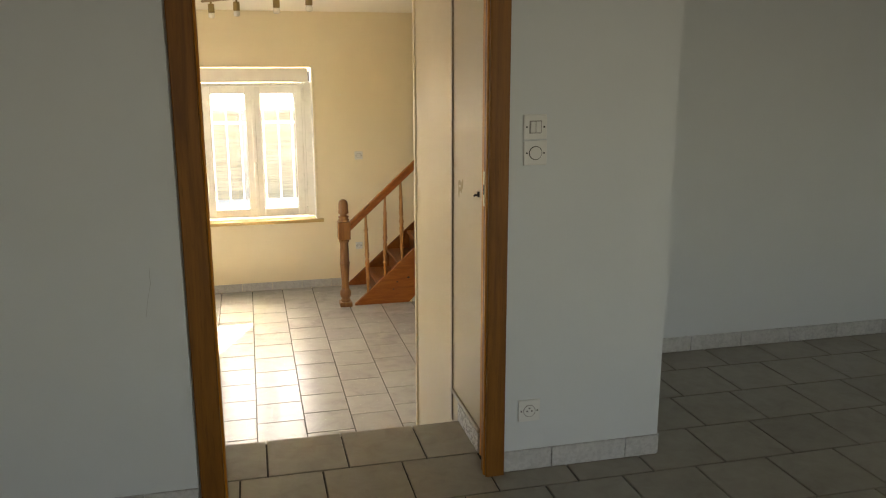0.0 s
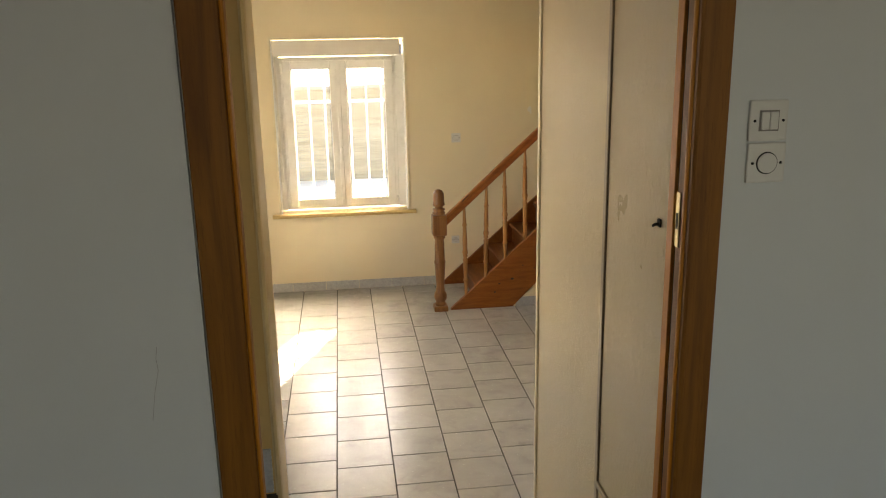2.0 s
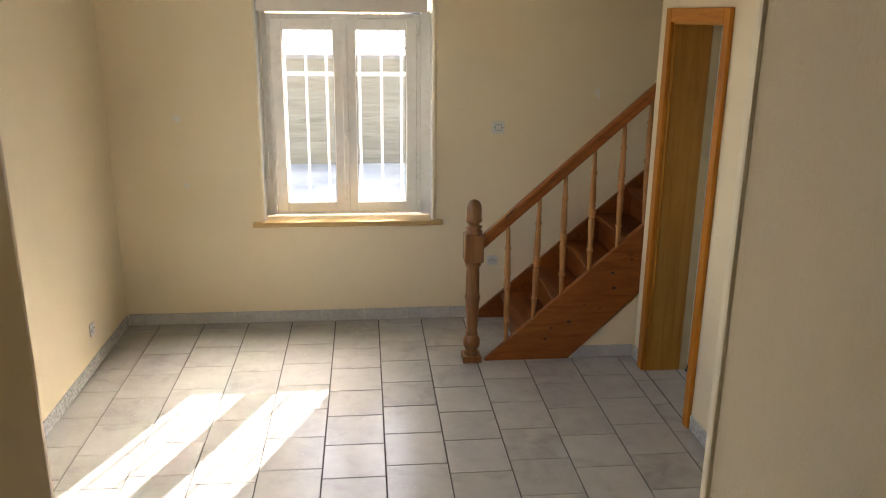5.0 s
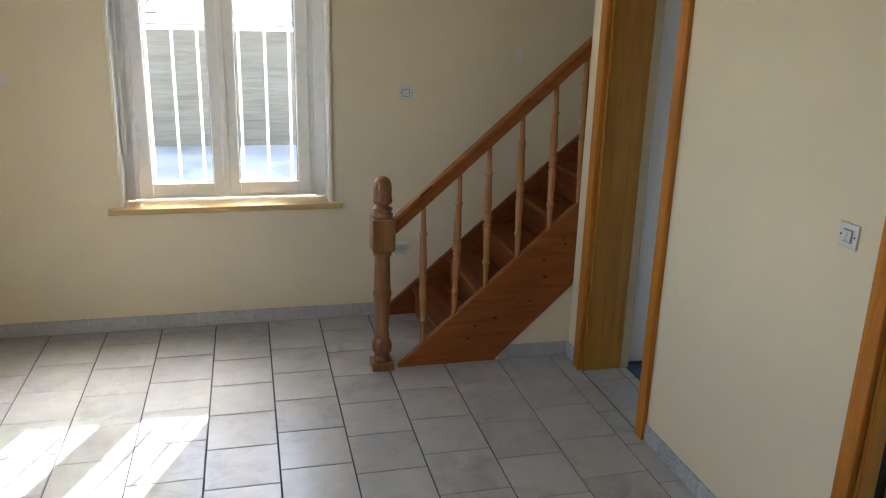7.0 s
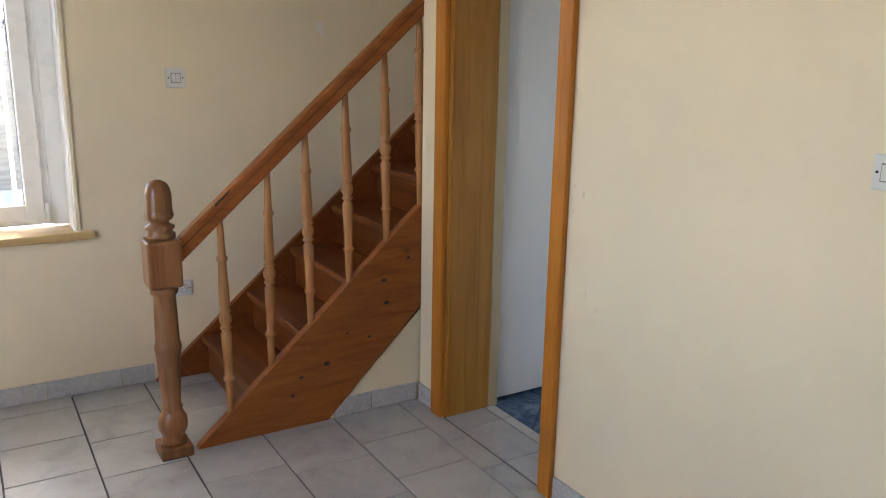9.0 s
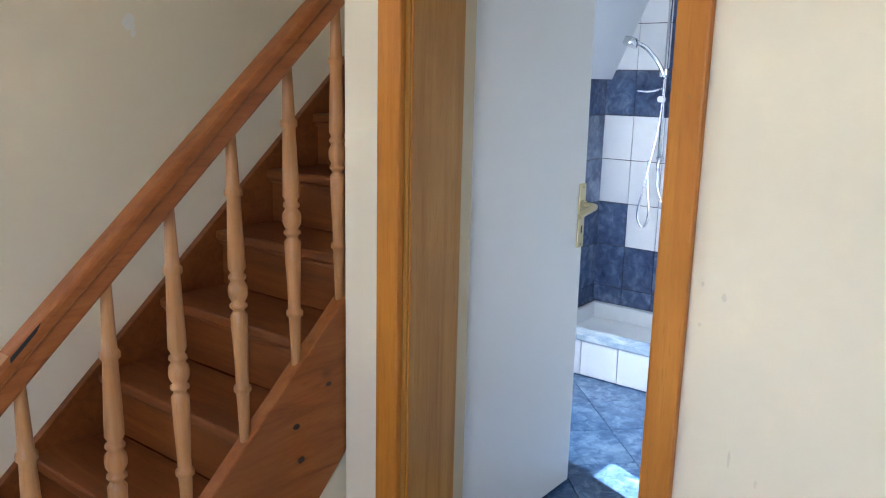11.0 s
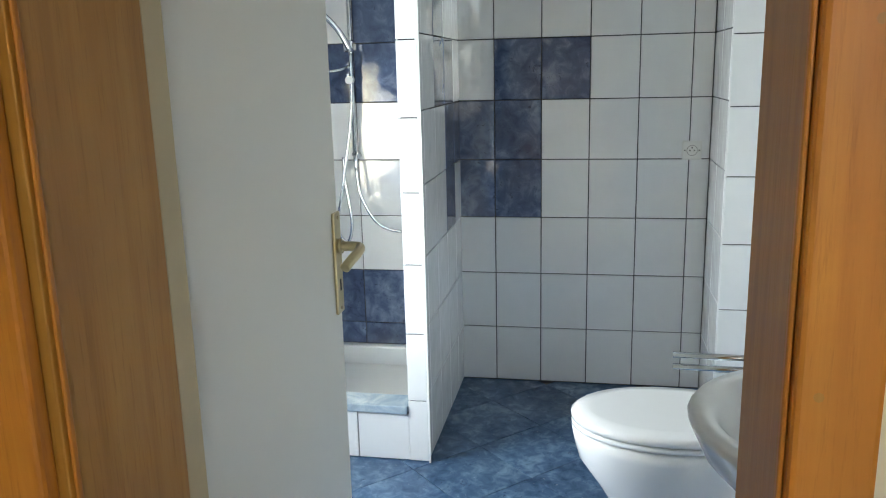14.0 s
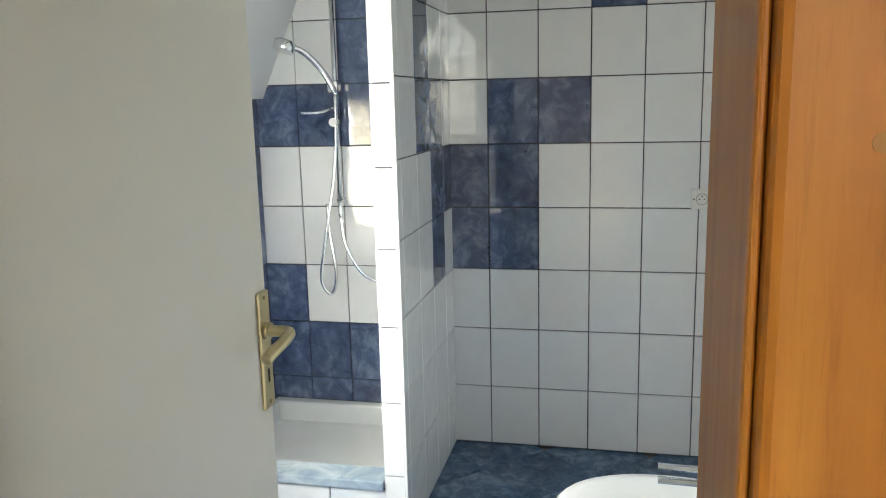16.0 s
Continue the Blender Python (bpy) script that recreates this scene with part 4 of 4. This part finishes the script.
def basin_ring(z, wx, fr, bk):
    return oval(BC[0], BC[1], z, wx, fr, bk)


part("bowl", loft([basin_ring(0.60, 0.10, 0.09, 0.17), basin_ring(0.66, 0.17, 0.17, 0.185), basin_ring(0.74, 0.235, 0.245, 0.187), basin_ring(0.79, 0.258, 0.268, 0.187), basin_ring(0.803, 0.262, 0.272, 0.187), basin_ring(0.81, 0.257, 0.267, 0.187),
                   basin_ring(0.808, 0.225, 0.232, 0.1), basin_ring(0.79, 0.212, 0.218, 0.09), basin_ring(0.74, 0.18, 0.17, 0.08), basin_ring(0.70, 0.08, 0.07, 0.05)]), PORCELAIN, bs)
part("tap", tube(curve_points([(2.60, 6.66, 0.80), (2.60, 6.66, 0.90), (2.60, 6.70, 0.93), (2.60, 6.78, 0.90)], 6), 0.012, 10), CHROME, bs)

tr = thing("towel_rail", (2.89, 6.62, 0.79), "chrome towel rail with two swinging bars", "towel rail")
part("bracket", block(2.86, 2.92, 6.609, 6.635, 0.765, 0.83, bevel=0.004), CHROME, tr)
for dz, dx in ((0.012, 0.0), (-0.012, -0.004)):
    part("bar", tube([(2.89 + dx, 6.636, 0.79 + dz), (2.893 + dx, 7.07, 0.795 + dz)], 0.0065, 10), CHROME, tr)

# shower
SZ = 0.215
tray = thing("shower_tray", (4.3, 8.25, 0.05), "white enamelled shower tray behind a tiled kerb", "shower tray")
part("basin_floor", block(4.0, 4.64, 7.91, 8.59, 0.03, 0.07), TRAYW, tray)
part("basin", blocks((3.977, 4.0, 7.885, 8.62, 0.03, SZ - 0.015), (4.64, 4.692, 7.885, 8.62, 0.03, 0.155), (4.0, 4.64, 7.885, 7.91, 0.03, 0.155), (4.0, 4.64, 8.59, 8.62, 0.03, 0.155), bevel=0.008), TRAYW, tray)
part("drain", lathe([(0.035, 0.0), (0.035, 0.006), (0.03, 0.008)], (4.15, 8.0, 0.07), 18), DARK, tray)
structure("shower_kerb", block(3.884, 3.968, 7.874, 8.62, -0.05, SZ - 0.032), GROUT, "tiled shower kerb", "kerb")
led = structure("ledge_marble", block(3.866, 3.976, 7.8815, 8.62, SZ - 0.031, SZ, bevel=0.004), MARBLE, "blue-grey veined marble ledge of the shower", "ledge")

sh = thing("shower_set", (4.66, 8.27, 1.5), "chrome shower rail with hand shower and hose", "shower")
SX, SY = 4.655, 8.268
part("riser_rail", tube([(SX, SY, 1.0), (SX, SY, 2.0)], 0.010, 12), CHROME, sh)
for bz in (1.04, 1.94):
    part("bracket", tube([(4.69, SY, bz), (SX - 0.004, SY, bz)], 0.014, 12), CHROME, sh)
part("slider", block(SX - 0.035, SX + 0.018, SY - 0.022, SY + 0.022, 1.475, 1.525, bevel=0.008), CHROME, sh)
part("knob", tube([(SX - 0.012, SY, 1.36), (SX - 0.045, SY, 1.36)], 0.017, 16), WHITE, sh, "white round clamp knob")
part("soap_dish", tube(curve_points([(SX, SY, 1.42), (SX - 0.06, SY + 0.05, 1.40), (SX - 0.08, SY + 0.12, 1.40)], 6), 0.006, 8), CHROME, sh)
hs = part("hand_shower", tube(curve_points([(SX - 0.03, SY - 0.01, 1.48), (SX - 0.05, SY + 0.03, 1.56), (SX - 0.09, SY + 0.085, 1.63), (SX - 0.12, SY + 0.13, 1.655)], 6), 0.012, 12), CHROME, sh)
part("spray_head", tube([(SX - 0.128, SY + 0.145, 1.672), (SX - 0.136, SY + 0.15, 1.65), (SX - 0.140, SY + 0.153, 1.638)], 0.042, 20), CHROME, hs)
part("elbow", tube(curve_points([(4.69, SY - 0.01, 1.03), (SX - 0.02, SY - 0.01, 1.03), (SX - 0.03, SY - 0.01, 0.98)], 5), 0.010, 10), CHROME, sh)
part("hose", tube(curve_points([(SX - 0.03, SY - 0.01, 1.47), (SX - 0.04, SY + 0.0, 1.2), (SX - 0.05, SY + 0.05, 0.9), (SX - 0.05, SY + 0.08, 0.72), (SX - 0.05, SY + 0.04, 0.655), (SX - 0.05, SY + 0.015, 0.74),
                                (SX - 0.04, SY + 0.04, 0.93), (SX - 0.03, SY + 0.045, 1.03)], 8), 0.007, 8), CHROME, sh, "ribbed chrome hose")
part("supply_hose", tube(curve_points([(SX - 0.03, SY - 0.01, 0.98), (SX - 0.04, SY - 0.03, 0.86), (SX - 0.04, SY - 0.1, 0.74), (SX - 0.02, SY - 0.2, 0.70), (4.68, SY - 0.28, 0.72)], 7), 0.007, 8), CHROME, sh)

# ---- pieces: floors, skirtings, wall tiles ----
rowz = [0.004 + 0.2515 * k for k in range(11)]


def object_of(name):
    return bpy.data.objects[name]


# lower floor: joints run on along y, every other column is shifted
for c in range(-5, 8):
    x0, x1 = -0.003 + 0.3 * c, 0.297 + 0.3 * c
    a, b = max(x0, -1.42), min(x1, XE)
    if b - a < 0.02:
        continue
    ph = 7.605 if c % 2 == 0 else 7.695
    for r in range(-11, 6):
        y0, y1 = ph + 0.3 * r, ph + 0.3 * (r + 1)
        lo = 4.405 if (b > -0.2 and a < 0.93) else (4.28 if b <= -0.1 else 4.93)
        p, q = max(y0, lo), min(y1, YN)
        if q - p > 0.02:
            piece("tile", object_of("floor_lower"), plane((0, 0, -0.007), (1, 0, 0), (0, 1, 0)), a, b, p, q, 0.007, FTILE, 0.006, 0.06)
for y0, y1 in ((BDA + 0.009, 7.305), (7.305, 7.605), (7.605, BDB - 0.022)):
    for x0, x1 in ((XE, 2.097), (2.097, 2.15)):
        piece("tile", object_of("floor_lower"), plane((0, 0, -0.003), (1, 0, 0), (0, 1, 0)), x0, x1, y0, y1, 0.007, FTILE, 0.006, 0.06)
# upper floor: joints run on along x
for r in range(0, 9):
    y0, y1 = 1.60 + 0.3 * r, 1.90 + 0.3 * r
    ph = (0.045, -0.055, 0.114)[(6 - r) % 3]
    for c in range(-8, 14):
        x0, x1 = ph + 0.3 * c, ph + 0.3 * (c + 1)
        lo, hi, yb = (-2.2, 4.2, y1)
        if y0 > 3.65:
            lo, yb = 1.52, min(y1, 4.24)
        elif y0 > 3.35:
            if x1 < -1.42 or (x0 > 0.885 and x1 < 1.52):
                continue
            if x0 < 0.885:
                lo, hi = -1.42, 0.852
            else:
                lo = 1.52
        a, b = max(x0, lo), min(x1, hi)
        if b - a > 0.02:
            if y0 < 3.2 < y1 and not (a > -0.11 and b < 0.83) and (b < -0.11 or a > 0.83) and b < 1.5:
                yb = 3.23
            else:
                yb = min(y1, 4.24)
            piece("tile", object_of("floor_upper"), plane((0, 0, UP - 0.007), (1, 0, 0), (0, 1, 0)), a, b, y0, yb, 0.007, UTILE, 0.007, 0.06)


def skirting(name, m, length, start, label, h=0.082, z0=0.0):
    base = tagged(new(name), label, "baseboard", kind="structure")
    u = start
    while u < length:
        a, b = max(u, 0), min(u + 0.3, length)
        if b - a > 0.02:
            piece("skirting_tile", base, m, a, b, 0, h, 0.009, SKIRT, 0.003)
        u += 0.3
    return base


ZUP = (0, 0, 1)
skirting("baseboard_north", plane((-1.41, YN, 0.0), (1, 0, 0), ZUP), 2.36, -0.19, "grey tile skirting under the window")
skirting("baseboard_west", plane((-1.42, 4.28, 0), (0, 1, 0), ZUP), 4.43, -0.1, "grey tile skirting of the side wall")
skirting("baseboard_stairs", plane((1.50, 7.962, 0), (1, 0, 0), ZUP), 0.39, -0.13, "grey tile skirting under the stairs")
skirting("baseboard_east", plane((XE, 7.024, 0), (0, -1, 0), ZUP), 1.07, -0.16, "grey tile skirting beside the bathroom door")
skirting("baseboard_pillar", plane((XE, 7.945, 0), (0, -1, 0), ZUP), 0.105, -0.2, "grey tile skirting beside the stairs")
skirting("baseboard_dividing", plane((0.893, 3.23, UP), (1, 0, 0), ZUP), 0.627, -0.11, "grey tile skirting of the upper wall")
skirting("baseboard_dividing", plane((-3.0, 3.23, UP), (1, 0, 0), ZUP), 2.815, -0.06, "grey tile skirting of the upper wall")
skirting("baseboard_recess", plane((1.52, 4.24, UP), (1, 0, 0), ZUP), 3.4, -0.16, "grey tile skirting of the recess wall")
skirting("baseboard_recess_side", plane((1.52, 3.23, UP), (0, 1, 0), ZUP), 1.0, -0.1, "grey tile skirting of the recess side")
skirting("baseboard_passage", plane((0.852, 3.70, UP), (0, -1, 0), ZUP), 0.312, -0.1, "grey tile skirting in the passage")
skirting("baseboard_passage", plane((-1.42, 4.08, UP), (1, 0, 0), ZUP), 1.25, -0.05, "grey tile skirting of the landing", 0.16)


def wall_tiles(parent, m, us, vs, blue=lambda c, r: False, keep=lambda u0, u1, v0, v1: True, d=0.008):
    """White wall tiles between the joints us and vs; blue(c, r) says which are blue."""
    for c, (u0, u1) in enumerate(zip(us, us[1:])):
        for r, (v0, v1) in enumerate(zip(vs, vs[1:])):
            if keep(u0, u1, v0, v1):
                piece("tile", object_of(parent), m, u0, u1, v0, v1, d, BTILE if blue(c, r) else WTILE, 0.004, 0.35)


# back wall right of the partition: u runs from the partition towards -y
back = plane((BX, 0, 0), (0, -1, 0), ZUP)
us = [-7.812, -7.655, -7.456, -7.256, -7.057, -6.850, -6.768]
BL = {(5, 1), (5, 2), (4, 0), (4, 1), (3, 0), (3, 1), (7, 3), (8, 3)}
wall_tiles("wall_bathroom_east", back, us, rowz[:10] + [2.49], lambda c, r: (r, c) in BL)
# back wall of the shower, cut by the slope
su = [-8.633, -8.451, -8.266, -8.075, -7.874]
SB = {(6, 2), (5, 0), (5, 1), (5, 2), (5, 3), (2, 0), (1, 0), (1, 1), (1, 2), (1, 3), (0, 0), (0, 1), (0, 2), (0, 3), (7, 2), (7, 3)}
slope_y = lambda z: 8.62 - max(0.0, z - 1.46) / 2.2
wall_tiles("wall_bathroom_east", back, su, [0.152] + rowz[1:10] + [2.49], lambda c, r: (r, c) in SB)
# end wall of the shower
wall_tiles("wall_bathroom_north", plane((3.9, 8.635, 0), (1, 0, 0), ZUP), [0, 0.2, 0.4, 0.6, 0.79], [0.152] + rowz[1:7], lambda c, r: r in (0, 1, 2, 5) or c == 3)
# partition: end face and both sides
pz = [0.004 + 0.2515 * k for k in range(11)]
wall_tiles("wall_shower_partition", plane((3.885, 7.880, 0), (0, -1, 0), ZUP), [0, 0.074], [0.0] + [0.2345 + 0.2515 * k for k in range(9)])
wall_tiles("wall_shower_partition", plane((3.877, 7.814, 0), (1, 0, 0), ZUP), [0, 0.068, 0.268, 0.468, 0.668, 0.815], rowz[:10] + [2.49],
           lambda c, r: (r, c) in {(7, 2), (6, 2), (5, 2), (5, 3), (4, 3), (4, 4), (3, 3)})
wall_tiles("wall_shower_partition", plane((BX - 0.008, 7.872, 0), (-1, 0, 0), ZUP), [0, 0.2, 0.4, 0.6, 0.8], [0.152] + rowz[1:10])
# unseen walls beside the bathroom window: tiles added to subdue bright reflections
wall_tiles("wall_stairwell", plane((3.02, 7.86, 0), (0, 1, 0), ZUP), [0, 0.2, 0.4, 0.6, 0.77], rowz[:10], lambda c, r: r in (0, 1, 2, 5))
wall_tiles("wall_stairwell", plane((2.2, 7.86, 0), (1, 0, 0), ZUP), [0, 0.2, 0.4, 0.6, 0.82], rowz[:10], lambda c, r: r in (0, 1, 2, 5))
part("corner_bead", blocks((3.869, 3.8765, 7.799, 7.8055, 0, 2.49)), WHITE, object_of("wall_shower_partition"), "white corner bead")
# kerb below the ledge
wall_tiles("shower_kerb", plane((3.884, 8.62, 0), (0, -1, 0), ZUP), [0, 0.15, 0.35, 0.55, 0.744], [0.002, SZ - 0.033])
# duct and right wall
wall_tiles("wall_bathroom_duct", plane((BX - 0.008, 6.760, 0), (-1, 0, 0), ZUP), [0, 0.2, 0.394], rowz[:10])
wall_tiles("wall_bathroom_duct", plane((4.298, 6.768, 0), (0, -1, 0), ZUP), [0, 0.168], [0.0] + [0.2345 + 0.2515 * k for k in range(9)])
wall_tiles("wall_bathroom_south", plane((4.288, 6.60, 0), (-1, 0, 0), ZUP), [0.2 * k for k in range(12)], rowz[:8])
# diagonal floor tiles
S = 0.30
for i in range(-14, 15):
    for j in range(-14, 15):
        c = Vector((3.815, 7.429)) + (i + 0.5) * S * Vector((0.7071, 0.7071)) + (j + 0.5) * S * Vector((-0.7071, 0.7071))
        if 2.1 < c.x < 4.85 and 6.5 < c.y < 8.75 and not (c.x > 4.75 and c.y > 8):
            piece("tile", object_of("floor_bathroom"), plane((c.x, c.y, -0.008), (0.7071, 0.7071, 0), (-0.7071, 0.7071, 0)), -S / 2, S / 2, -S / 2, S / 2, 0.008, BFLOOR, 0.003, 0.08)
